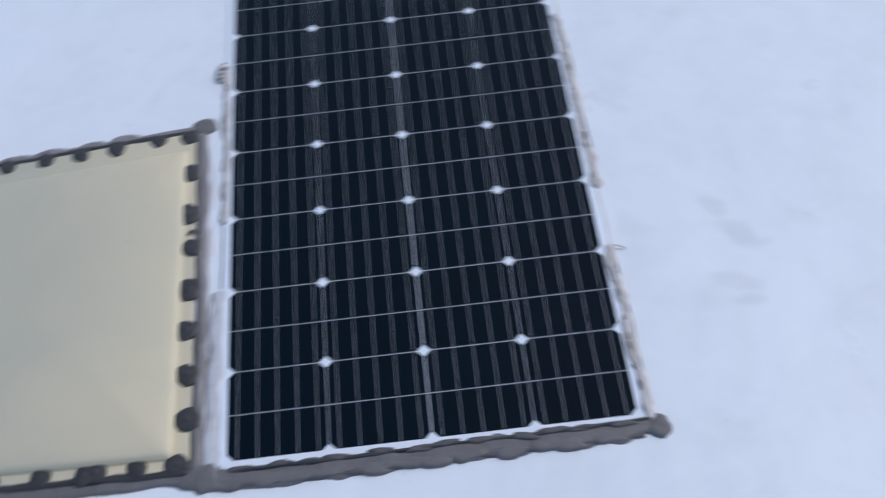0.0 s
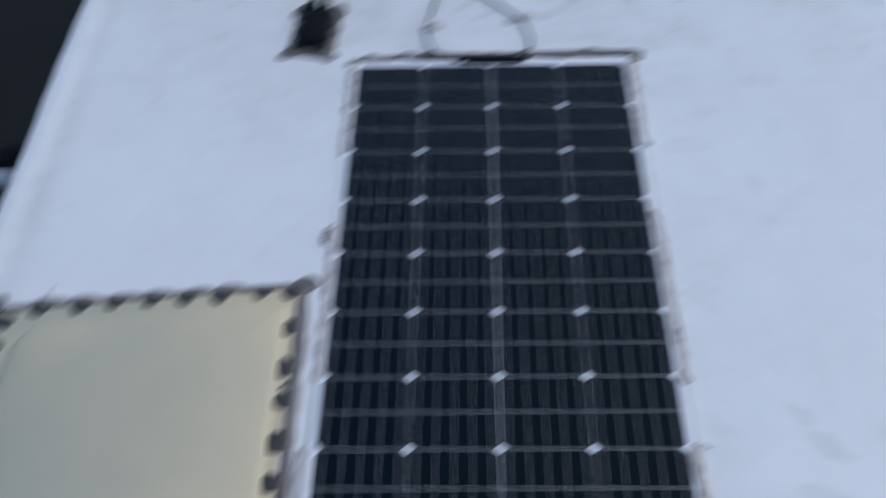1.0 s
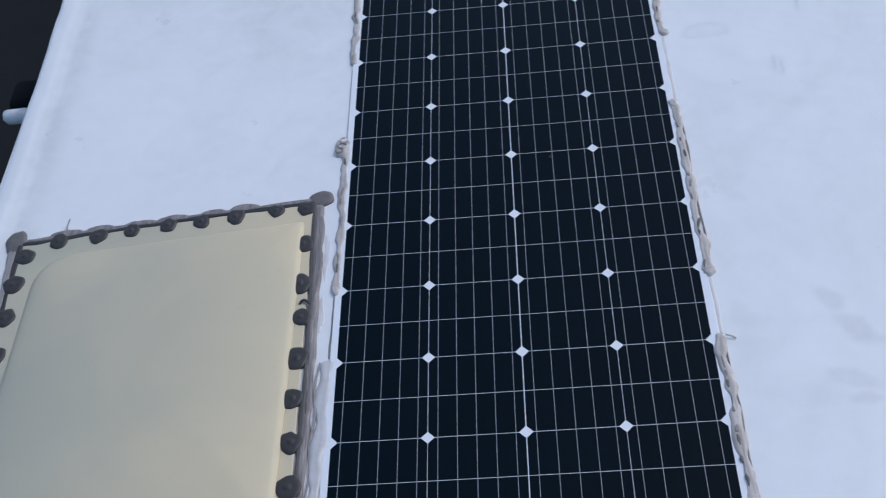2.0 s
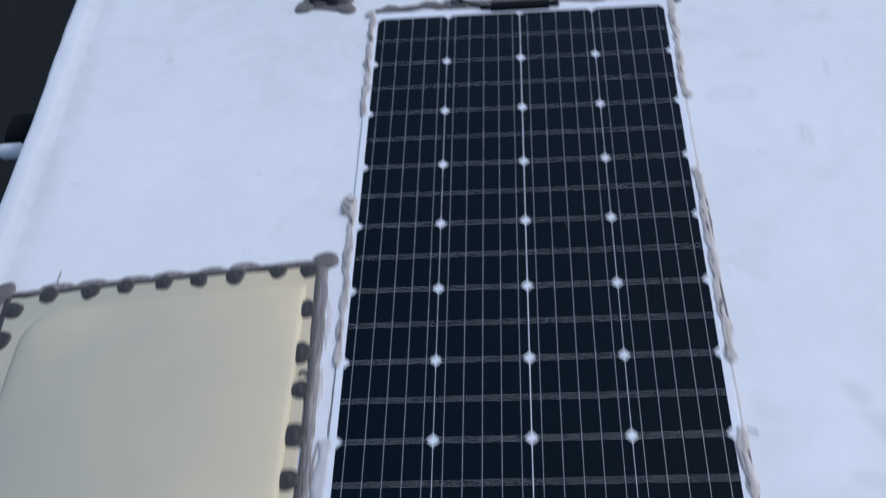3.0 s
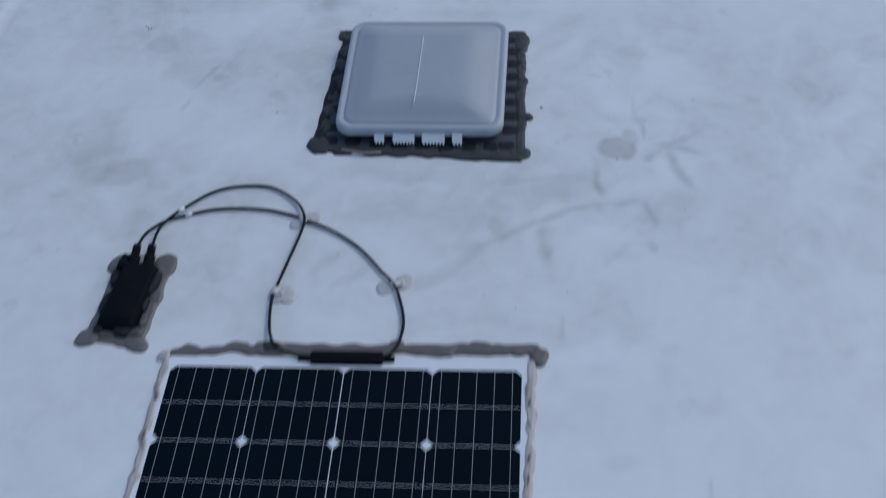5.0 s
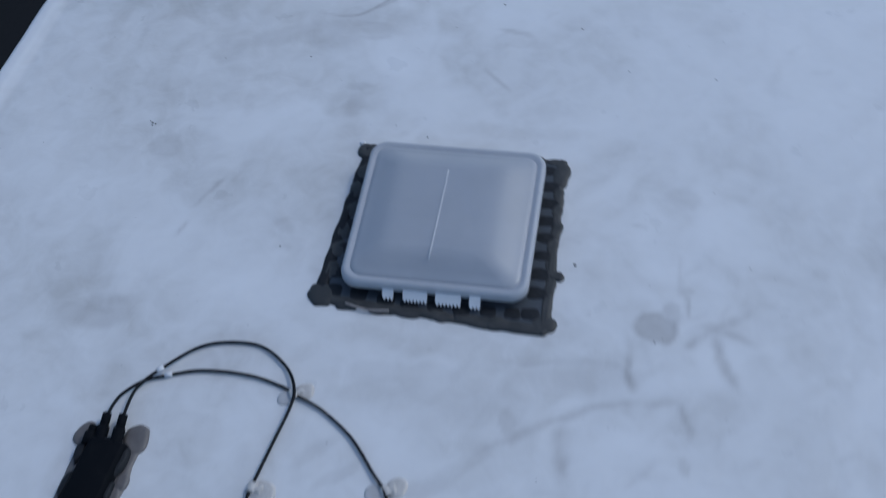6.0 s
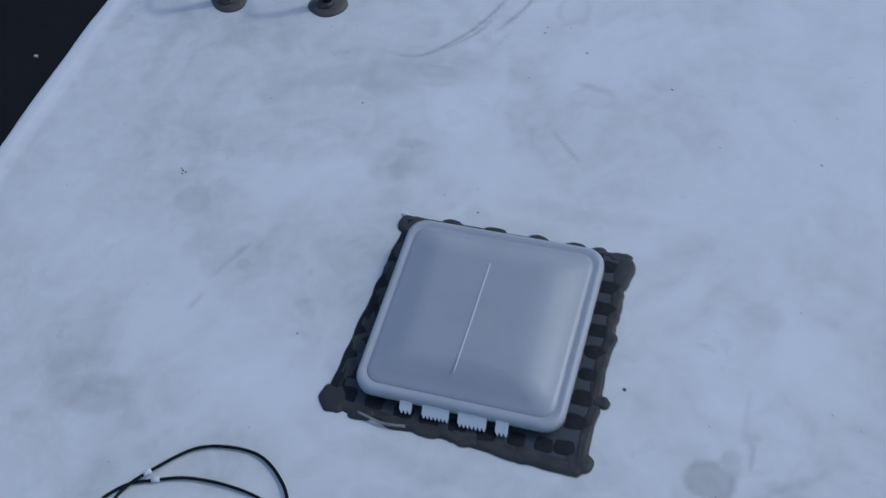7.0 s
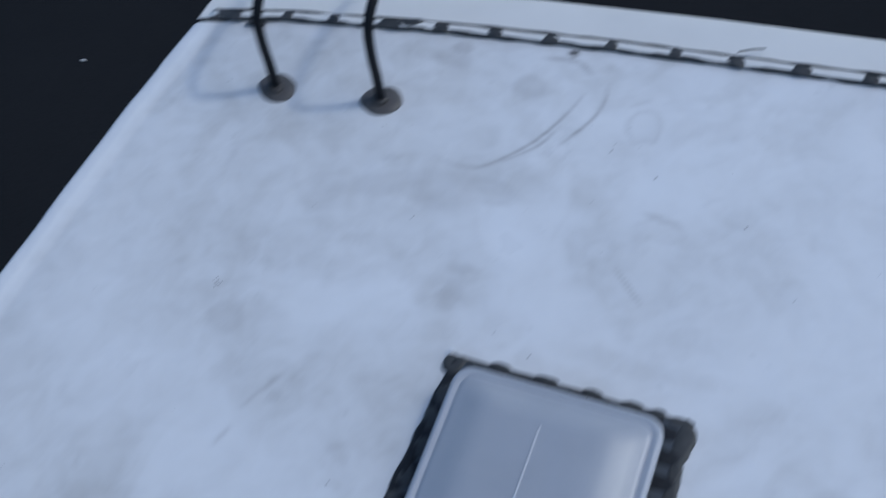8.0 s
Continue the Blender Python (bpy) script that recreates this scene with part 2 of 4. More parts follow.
def bead(points, width, height, seed, lump=0.3, wave=28.0, taper=0.012, base=0.0, step=0.004):
    """A hand-laid bead of self-levelling sealant: flat back, smooth scalloped edges, rounded ends."""
    path = smooth_path([(*q, base) for q in points], step)
    total = step * len(path)
    loops = []
    for i, c in enumerate(path):
        a, b = path[max(i - 1, 0)], path[min(i + 1, len(path) - 1)]
        side = (b - a).cross(Vector((0, 0, 1))).normalized()
        s = i * step
        end = min(1.0, math.sqrt(max(0.0, min(s, total - s)) / taper) + 0.12)
        left = width / 2 * (1 + lump * 1.9 * wobble(s, seed, wave) + lump * 0.35 * wobble(s, seed + 3, wave * 2.4)) * end
        right = width / 2 * (1 + lump * 1.9 * wobble(s, seed + 9, wave) + lump * 0.35 * wobble(s, seed + 5, wave * 2.4)) * end
        high = height * (1 + 0.35 * wobble(s, seed + 13, wave * 0.7)) * min(1, end + 0.1)
        crease = 0.55 * wobble(s, seed + 21, wave * 0.45)
        loop = []
        for k in range(13):
            u = -1 + k / 6
            z = max(0.0, 1 - abs(u) ** 3.2) ** 0.75 * (1 - 0.08 * math.exp(-(((u - crease) / 0.18) ** 2)))
            loop.append(c + side * (u * (left if u < 0 else right)) + Vector((0, 0, high * z - 0.0012)))
        loops.append(loop)
    bm = skin(loops, closed=False)
    bm.verts.ensure_lookup_table()
    bm.faces.new([bm.verts[k] for k in range(13)])
    bm.faces.new([bm.verts[k] for k in range(len(bm.verts) - 13, len(bm.verts))])
    return bm


def dab(x, y, rx, ry, high, seed, turn=0.0, base=0.0, ragged=0.16, nub=0.0, square=0.0):
    """A flat blob of sealant with a smooth uneven rim; nub: the screw head that lifts its middle."""
    n, rings = 40, [(1.0, 0.0), (0.96, 0.36), (0.89, 0.66), (0.79, 0.86), (0.64, 0.97), (0.44, 1.0), (0.26, 1.0), (0.19, 1.0 + nub * 0.8), (0.07, 1.0 + nub)]
    ct, st = math.cos(turn), math.sin(turn)
    loops = []
    for r, h in rings:
        loop = []
        for k in range(n):
            a = 2 * math.pi * k / n
            d = Vector((math.cos(a), math.sin(a), seed * 3.7))
            w = 1 + ragged * (1.5 * noise.noise(d * 0.8) + 0.5 * noise.noise(d * 1.7))
            w *= 1 + square * ((math.cos(a) ** 6 + math.sin(a) ** 6) ** (-1 / 6) - 1)
            u, v = rx * r * w * math.cos(a), ry * r * w * math.sin(a)
            z = high * h * (1 + 0.12 * noise.noise(Vector((u * 60, v * 60, seed))))
            loop.append(Vector((x + u * ct - v * st, y + u * st + v * ct, base + z - (0.0012 if h == 0 else 0))))
        loops.append(loop)
    return skin(loops)


def tube(points, radius, segs=10, step=0.008, wob=0.0):
    path = smooth_path(points, step)
    loops = []
    side = None
    for i, c in enumerate(path):
        d = (path[min(i + 1, len(path) - 1)] - path[max(i - 1, 0)]).normalized()
        ref = Vector((0, 0, 1)) if abs(d.z) < 0.9 else Vector((1, 0, 0))
        side = d.cross(ref).normalized() if side is None else (side - d * side.dot(d)).normalized()
        up = side.cross(d)
        loops.append([c + (side * math.cos(2 * math.pi * k / segs) + up * math.sin(2 * math.pi * k / segs)) * radius for k in range(segs)])
    return skin(loops)


def round_rect(hw, hd, r, z, cx=0.0, cy=0.0, turn=0.0, n=6, skew=0.0):
    """A loop of points round a rectangle with rounded corners."""
    ct, st = math.cos(turn), math.sin(turn)
    out = []
    for sx, sy, a0 in ((1, 1, 0), (-1, 1, 90), (-1, -1, 180), (1, -1, 270)):
        for k in range(n + 1):
            a = radians(a0 + 90 * k / n)
            u, v = sx * (hw - r) + r * math.cos(a), sy * (hd - r) + r * math.sin(a)
            out.append(Vector((cx + u * ct - v * st, cy + u * st + v * ct, z + skew * v)))
    return out


# ---- roof of the camper ----
XL, XR, YB = -1.058, 1.36, -3.2


def left_shift(y):
    return np.interp(y, [-3.2, 1.1, 1.4, 1.75, 2.06, 2.35, 2.65, 2.93, 3.3], [0.006, 0.006, 0.002, 0.005, 0.016, 0.030, 0.046, 0.064, 0.092])


def seam(x):
    """Where the membrane ends under the strip along the front cap."""
    return np.interp(x, [-1.1, -0.945, -0.772, -0.415, -0.051, 0.204, 0.487, 0.9, 1.4], [2.876, 2.920, 2.958, 3.006, 3.040, 3.055, 3.073, 3.085, 3.025])


def lattice(x, y, scale, seed):
    """Smooth value noise in 0..1 over arrays of places."""
    rng = np.random.RandomState(seed)
    grid = rng.rand(64, 64)
    u, v = x * scale + 31.7, y * scale + 17.3
    i, j = np.floor(u).astype(int), np.floor(v).astype(int)
    f, g = u - i, v - j
    f, g = f * f * (3 - 2 * f), g * g * (3 - 2 * g)
    at = lambda a, b: grid[a % 64, b % 64]
    return (at(i, j) * (1 - f) + at(i + 1, j) * f) * (1 - g) + (at(i, j + 1) * (1 - f) + at(i + 1, j + 1) * f) * g


def layered(x, y, scale, seed, octaves=5):
    total, amp, most = 0, 1.0, 0
    for k in range(octaves):
        total = total + amp * lattice(x, y, scale * 2.03**k, seed + k)
        most += amp
        amp *= 0.55
    return total / most


def edge_height(e):
    """The rolled edge: a low ridge where the membrane wraps over the side."""
    return np.interp(e, [0, 0.002, 0.006, 0.014, 0.026, 0.040, 0.052, 0.075, 0.11], [-0.022, -0.012, -0.004, 0.0005, 0.0022, 0.0030, 0.0012, -0.001, 0.0])


class RoofDirtAndShade:
    """Stains, scuffs and painted shade on the membrane, each with its own place and shape."""

    def __init__(self, x, y):
        self.x, self.y = x, y
        warp = 0.016
        self.wx = x + warp * (layered(x, y, 22, 5, 3) - 0.5) * 2
        self.wy = y + warp * (layered(x, y, 22, 55, 3) - 0.5) * 2
        self.stain = np.zeros_like(x)
        self.grime_shade = np.zeros_like(x)

    def patch(self, x, y, rx, ry, turn=0.0, s=0.5, soft=0.6, rim=0.0, layer="stain"):
        c, d = math.cos(radians(turn)), math.sin(radians(turn))
        u, v = (self.wx - x) * c + (self.wy - y) * d, -(self.wx - x) * d + (self.wy - y) * c
        r = np.sqrt((u / rx) ** 2 + (v / ry) ** 2)
        m = np.clip((1 - r) / soft + 0.5, 0, 1)
        m = m * m * (3 - 2 * m) * (1 - rim + rim * np.exp(-(((r - 0.95) / 0.2) ** 2)))
        if layer == "stain":
            self.stain = np.maximum(self.stain, m * s * (0.92 if y > 1.72 else 1.0))
        else:
            self.grime_shade = np.maximum(self.grime_shade, m * s)

    def clean(self, x, y, rx, ry, turn=0.0, s=0.6):
        """A spot that rain or a hand has washed clean."""
        c, d = math.cos(radians(turn)), math.sin(radians(turn))
        u, v = (self.wx - x) * c + (self.wy - y) * d, -(self.wx - x) * d + (self.wy - y) * c
        self.grime_shade = self.grime_shade * (1 - s * np.exp(-((u / rx) ** 2 + (v / ry) ** 2) ** 1.3))

    def scuff(self, points, w, s=0.5):
        path = smooth_path([(*p, 0) for p in points], 0.004)
        near = np.full_like(self.x, 9.0)
        lo, hi = np.min([(p.x, p.y) for p in path], 0) - 0.05, np.max([(p.x, p.y) for p in path], 0) + 0.05
        sel = np.where((self.x > lo[0]) & (self.x < hi[0]) & (self.y > lo[1]) & (self.y < hi[1]))
        d = near[sel]
        # broad smears have ragged sides, scratches clean ones
        rag = 0.7 if w >= 0.006 else 0.0
        px = self.x[sel] + rag * (self.wx[sel] - self.x[sel])
        py = self.y[sel] + rag * (self.wy[sel] - self.y[sel])
        fade = np.ones_like(d)
        for i, p in enumerate(path):
            dist = np.hypot(px - p.x, py - p.y)
            closer = dist < d
            d = np.where(closer, dist, d)
            fade = np.where(closer, min(1.0, 0.25 + min(i, len(path) - i) / (0.3 * len(path))), fade)
        m = np.exp(-((d / w) ** 2)) * s * fade
        if rag:
            m = m * np.clip(0.35 + 1.3 * layered(self.x[sel], self.y[sel], 40, 211, 2), 0.4, 1.25)
        self.stain[sel] = np.maximum(self.stain[sel], m)


def build_roof():
    e = np.r_[np.arange(0, 0.012, 0.002), np.arange(0.012, 0.1, 0.005)]
    X = np.r_[XL, XL, XL + e, np.arange(XL + 0.1, 1.16, 0.0062), np.linspace(1.17, XR - 0.02, 12), XR, XR]
    drop = np.zeros_like(X)
    drop[0], drop[1], drop[-1] = -0.10, -0.05, -0.10
    Y = np.r_[np.linspace(YB, -0.5, 28), np.arange(-0.49, 3.02, 0.0062), 3.03]
    gx, gy = np.meshgrid(X, Y)
    x = gx + left_shift(gy) * np.clip((-0.55 - gx) / 0.5, 0, 1)
    y = gy + (seam(gx) + 0.016 - 3.03) * np.clip((gy - 2.6) / 0.43, 0, 1) ** 1.5
    inside = gx - XL
    z = edge_height(np.clip(inside + 0.006 * (layered(gx, gy, 9, 3, 2) - 0.5), 0, 1)) + drop
    z[:, :2] = -0.022 + drop[:2]
    z[:, -2] -= 0.02
    calm = np.clip(inside / 0.15, 0, 1)
    z = z + calm * (0.0035 * (layered(x, y, 3.2, 11, 3) - 0.5) + 0.0016 * (layered(x, y, 24, 12, 3) - 0.5))
    # a slight hollow and lumps along the rolled edge
    z = z + (1 - calm) * 0.004 * (layered(x, y, 14, 23, 3) - 0.5) * (inside > 0.01)

    D = RoofDirtAndShade(x, y)
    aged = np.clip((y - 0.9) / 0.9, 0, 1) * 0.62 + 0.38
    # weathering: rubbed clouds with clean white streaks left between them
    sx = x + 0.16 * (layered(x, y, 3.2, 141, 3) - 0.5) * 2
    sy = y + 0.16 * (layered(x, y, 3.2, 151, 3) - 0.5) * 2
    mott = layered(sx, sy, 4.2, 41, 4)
    # weathering is weaker at the left and at the right front
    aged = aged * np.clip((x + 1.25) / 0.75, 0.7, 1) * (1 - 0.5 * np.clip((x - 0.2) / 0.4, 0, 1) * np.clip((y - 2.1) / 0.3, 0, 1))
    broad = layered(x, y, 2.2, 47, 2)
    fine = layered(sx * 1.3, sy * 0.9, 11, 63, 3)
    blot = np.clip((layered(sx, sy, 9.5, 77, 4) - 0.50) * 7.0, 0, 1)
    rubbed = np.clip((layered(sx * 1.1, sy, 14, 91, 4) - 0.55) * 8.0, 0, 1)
    D.grime_shade = (0.08 + np.clip((mott - 0.44) * 4.0, 0, 1) * 0.15 + np.clip((broad - 0.42) * 3.0, 0, 1) * 0.13 + np.clip((fine - 0.45) * 3.0, -0.5, 1) * 0.10 + blot * 0.13 + rubbed * 0.09) * aged
    # even grey over the left side: the dimmer light there, put into the colour
    D.grime_shade = np.clip(D.grime_shade + 0.24 * np.clip((-0.15 - x) / 0.5, 0, 1) * np.clip((y - 1.3) / 0.5, 0, 1), 0, 1)
    # almost none on the rolled edge, so it stays brighter
    D.grime_shade = D.grime_shade * np.clip((inside - 0.045) / 0.03, 0.1, 1)
    mott2 = layered(x, y, 19, 71, 4)
    D.stain = np.clip((mott2 - 0.60) * 3.0, 0, 1) * 0.08 * aged
    # greyer band along the hollow behind the edge
    D.grime_shade = np.maximum(D.grime_shade, 0.30 * np.exp(-(((inside - 0.085) / 0.045) ** 2)) * (0.5 + layered(x, y, 6, 81, 3)))
    roof_stains(D)

    me = bpy.data.meshes.new("roof")
    nr, nc = x.shape
    me.vertices.add(nr * nc)
    me.vertices.foreach_set("co", np.stack([x, y, z], -1).astype(np.float32).ravel())
    ids = np.arange(nr * nc).reshape(nr, nc)
    quads = np.stack([ids[:-1, :-1], ids[:-1, 1:], ids[1:, 1:], ids[1:, :-1]], -1).reshape(-1, 4)
    me.loops.add(quads.size)
    me.loops.foreach_set("vertex_index", quads.ravel().astype(np.int32))
    me.polygons.add(len(quads))
    me.polygons.foreach_set("loop_start", np.arange(0, quads.size, 4, dtype=np.int32))
    for name, values in (("stain", D.stain), ("grime_shade", D.grime_shade)):
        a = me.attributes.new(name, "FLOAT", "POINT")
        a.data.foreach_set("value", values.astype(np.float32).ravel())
    me.update(calc_edges=True)
    me.validate()
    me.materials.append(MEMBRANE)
    me.shade_smooth()
    return tagged(new("roof", me), "weathered white rubber membrane roof of a camper", "roof", kind="structure")


def roof_stains(D):
    # washed spots and broad smears between them
    for x, y, rx, ry, turn, k in ((0.02, 2.40, 0.10, 0.05, 20, 0.8), (-0.10, 2.52, 0.09, 0.05, -10, 0.8), (-0.30, 2.30, 0.14, 0.08, 30, 0.6), (0.62, 2.10, 0.09, 0.07, 0, 0.8),
                                  (-0.45, 1.95, 0.12, 0.10, 0, 0.6), (0.52, 1.98, 0.05, 0.03, 0, 0.7), (0.16, 2.72, 0.12, 0.09, 0, 0.8), (0.02, 2.86, 0.07, 0.05, 20, 0.8), (-0.02, 2.60, 0.05, 0.03, 0, 0.7),
                                  (-0.62, 2.05, 0.16, 0.14, 0, 0.5), (0.42, 2.42, 0.14, 0.10, 15, 0.6), (0.62, 1.78, 0.05, 0.08, 20, 0.7), (0.03, 1.56, 0.09, 0.05, -20, 0.7), (0.45, 1.60, 0.08, 0.04, 25, 0.6),
                                  (-0.28, 1.86, 0.10, 0.06, 0, 0.6), (-0.85, 2.3, 0.12, 0.3, 10, 0.4)):
        D.clean(x, y, rx, ry, turn, k)
    for x, y, rx, ry, turn, k in ((0.15, 1.765, 0.30, 0.035, -2, 0.42), (0.02, 1.66, 0.10, 0.035, 10, 0.40), (0.30, 1.70, 0.16, 0.05, 8, 0.40), (0.24, 1.53, 0.10, 0.04, 35, 0.34),
                                  (-0.18, 2.66, 0.13, 0.06, 0, 0.42), (-0.17, 2.40, 0.07, 0.07, 0, 0.42), (-0.52, 2.50, 0.06, 0.12, 10, 0.34), (-0.62, 1.80, 0.10, 0.07, 20, 0.40),
                                  (0.60, 1.66, 0.10, 0.05, 30, 0.38), (-0.30, 2.42, 0.12, 0.04, -20, 0.34), (0.20, 2.32, 0.16, 0.03, 0, 0.34)):
        D.patch(x, y, rx, ry, turn, k, soft=1.1, layer="grime_shade")
    # footprints and rubbed dirt beside the solar panel
    D.patch(0.524, 0.229, 0.030, 0.016, -50, 0.18, soft=0.9)
    D.patch(0.550, 0.165, 0.040, 0.020, -50, 0.20, soft=0.9)
    D.patch(0.575, 0.143, 0.026, 0.010, 0, 0.14, soft=0.9)
    D.patch(0.520, 0.066, 0.042, 0.018, -10, 0.16, soft=0.9)
    D.patch(0.534, 0.026, 0.024, 0.014, 10, 0.16, soft=0.9)
    D.patch(0.480, 0.040, 0.030, 0.030, 0, 0.07, soft=0.9)
    D.patch(0.405, 0.495, 0.030, 0.014, -40, 0.08, soft=0.9)
    D.patch(0.370, 0.210, 0.020, 0.030, 30, 0.08, soft=0.9)
    D.patch(0.420, 0.965, 0.050, 0.022, 0, 0.16, rim=0.6)
    D.patch(0.478, 1.079, 0.030, 0.018, 0, 0.08, soft=0.9)
    D.patch(0.403, 0.529, 0.025, 0.020, 0, 0.08, soft=0.9)
    D.scuff([(0.545, 0.87), (0.540, 0.82)], 0.004, 0.22)
    D.scuff([(0.624, 1.06), (0.620, 1.00)], 0.004, 0.24)
    D.scuff([(0.558, 0.86), (0.552, 0.80)], 0.004, 0.18)
    # old puddle mark and tree of drips near the roof vent
    D.patch(0.500, 1.847, 0.046, 0.036, 0, 0.60, soft=0.35, rim=0.3)
    D.patch(0.535, 1.880, 0.014, 0.030, 0, 0.30, soft=0.4)
    D.scuff([(0.456, 1.79), (0.453, 1.75), (0.470, 1.71)], 0.009, 0.46)
    D.scuff([(0.470, 1.752), (0.36, 1.755), (0.22, 1.742)], 0.008, 0.18)
    D.scuff([(0.167, 1.500), (0.24, 1.575), (0.341, 1.632), (0.43, 1.675), (0.55, 1.70)], 0.008, 0.32)
    D.scuff([(0.345, 1.630), (0.358, 1.58), (0.360, 1.515)], 0.012, 0.41)
    D.scuff([(0.548, 1.700), (0.566, 1.643), (0.562, 1.62)], 0.009, 0.34)
    D.patch(0.562, 1.560, 0.010, 0.014, 0, 0.22)
    D.scuff([(0.572, 1.832), (0.600, 1.850), (0.632, 1.868), (0.668, 1.905)], 0.009, 0.34)
    D.scuff([(0.604, 1.848), (0.616, 1.80), (0.634, 1.750), (0.652, 1.725)], 0.010, 0.42)
    D.scuff([(0.602, 1.850), (0.578, 1.828), (0.562, 1.812)], 0.008, 0.36)
    D.scuff([(0.608, 1.856), (0.640, 1.842), (0.672, 1.826)], 0.008, 0.34)
    D.patch(0.604, 1.850, 0.022, 0.016, 0, 0.30, soft=0.9)
    D.scuff([(0.556, 1.935), (0.560, 1.905), (0.560, 1.880)], 0.0045, 0.42)
    D.patch(0.557, 1.945, 0.016, 0.012, 0, 0.24, soft=0.8)
    D.scuff([(0.44, 1.69), (0.50, 1.685), (0.565, 1.70)], 0.007, 0.22)
    D.patch(0.26, 1.614, 0.014, 0.034, 10, 0.28)
    D.patch(0.170, 1.640, 0.060, 0.020, 20, 0.14)
    D.patch(0.06, 1.610, 0.050, 0.030, 0, 0.12, rim=0.7)
    D.patch(-0.02, 1.480, 0.040, 0.010, 40, 0.16)
    D.patch(0.07, 1.700, 0.100, 0.024, 5, 0.14)
    D.scuff([(0.387, 1.40), (0.386, 1.34)], 0.005, 0.27)
    D.patch(0.14, 1.645, 0.13, 0.050, 5, 0.13, soft=1.1)
    D.patch(0.135, 1.478, 0.050, 0.020, 38, 0.20, soft=0.9)
    D.patch(0.20, 1.535, 0.060, 0.014, 38, 0.16, soft=0.9)
    D.patch(0.36, 1.720, 0.100, 0.030, 10, 0.12, soft=1.1)
    D.patch(-0.06, 1.525, 0.050, 0.014, 45, 0.15, soft=0.9)
    # darker halo round the vent
    D.patch(0.09, 2.03, 0.27, 0.26, 0, 0.42, soft=0.45, layer="grime_shade")
    # mottling beyond the vent
    D.patch(-0.534, 1.772, 0.060, 0.040, 20, 0.30)
    D.patch(-0.600, 1.760, 0.030, 0.024, 0, 0.18)
    D.patch(-0.235, 2.021, 0.026, 0.018, -30, 0.20)
    D.patch(-0.17, 2.375, 0.018, 0.040, 0, 0.24)
    D.patch(-0.165, 2.440, 0.026, 0.014, 0, 0.20)
    D.patch(-0.548, 2.215, 0.036, 0.036, 0, 0.22, soft=0.4, rim=0.4)
    D.patch(-0.375, 2.586, 0.080, 0.030, 20, 0.20)
    D.patch(-0.492, 2.531, 0.040, 0.050, 0, 0.16)
    D.patch(-0.175, 2.625, 0.060, 0.030, 0, 0.28, rim=0.6)
    D.patch(-0.28, 2.600, 0.080, 0.050, 0, 0.18)
    D.patch(-0.180, 2.905, 0.036, 0.034, 0, 0.28)
    D.patch(-0.360, 2.978, 0.020, 0.018, 0, 0.42)
    D.patch(-0.37, 2.942, 0.046, 0.022, 0, 0.28)
    D.patch(0.066, 2.860, 0.040, 0.046, 0, 0.28, soft=0.4, rim=0.8)
    D.patch(0.160, 2.640, 0.040, 0.010, -10, 0.28)
    D.patch(0.16, 2.610, 0.050, 0.026, 0, 0.16, soft=0.4, rim=0.8)
    D.patch(-0.129, 3.020, 0.012, 0.008, 0, 0.85, soft=0.5)
    D.patch(0.544, 2.168, 0.030, 0.030, 0, 0.14)
    D.scuff([(-0.186, 2.992), (-0.12, 3.00), (-0.071, 2.972)], 0.0055, 0.6)
    # curved pencil-thin scratches
    D.scuff([(-0.300, 2.672), (-0.250, 2.668), (-0.204, 2.683), (-0.136, 2.761), (-0.093, 2.850), (-0.073, 2.914)], 0.0040, 0.68)
    D.scuff([(-0.204, 2.680), (-0.125, 2.752), (-0.095, 2.82)], 0.0036, 0.5)
    D.scuff([(-0.085, 2.763), (-0.044, 2.840), (-0.030, 2.890), (-0.032, 2.950)], 0.0040, 0.62)
    D.scuff([(0.02, 2.90), (0.06, 2.93)], 0.004, 0.2)
    # faint rub marks all over the trodden part
    rng = random.Random(31)
    for _ in range(34):
        x, y, a, n = rng.uniform(-0.75, 0.85), rng.uniform(1.45, 2.85), rng.uniform(0, math.pi), rng.uniform(0.015, 0.045)
        bend = rng.uniform(-0.4, 0.4) * n
        dx, dy = math.cos(a) * n, math.sin(a) * n
        D.scuff([(x - dx, y - dy), (x - dy / n * bend, y + dx / n * bend), (x + dx, y + dy)], rng.uniform(0.004, 0.009), rng.uniform(0.07, 0.17))
    # short scuffs
    D.scuff([(-0.445, 2.050), (-0.424, 2.084), (-0.395, 2.135)], 0.006, 0.36)
    D.scuff([(-0.455, 1.97), (-0.440, 2.01)], 0.005, 0.30)
    D.scuff([(0.100, 2.513), (0.128, 2.484), (0.165, 2.448)], 0.0038, 0.5)
    D.scuff([(0.445, 2.090), (0.475, 2.085)], 0.004, 0.26)
    D.scuff([(0.325, 2.04), (0.350, 2.035)], 0.004, 0.26)
    D.scuff([(-0.03, 1.93), (0.0, 1.92)], 0.004, 0.1)
    D.scuff([(0.543, 2.02), (0.545, 1.93)], 0.005, 0.2)


roof = build_roof()


def sheet_grid(us, vs, place):
    bm = bmesh.new()
    rows = [[bm.verts.new(place(u, v)) for u in us] for v in vs]
    for a, b in zip(rows, rows[1:]):
        for i in range(len(us) - 1):
            bm.faces.new((a[i], a[i + 1], b[i + 1], b[i]))
    return bm


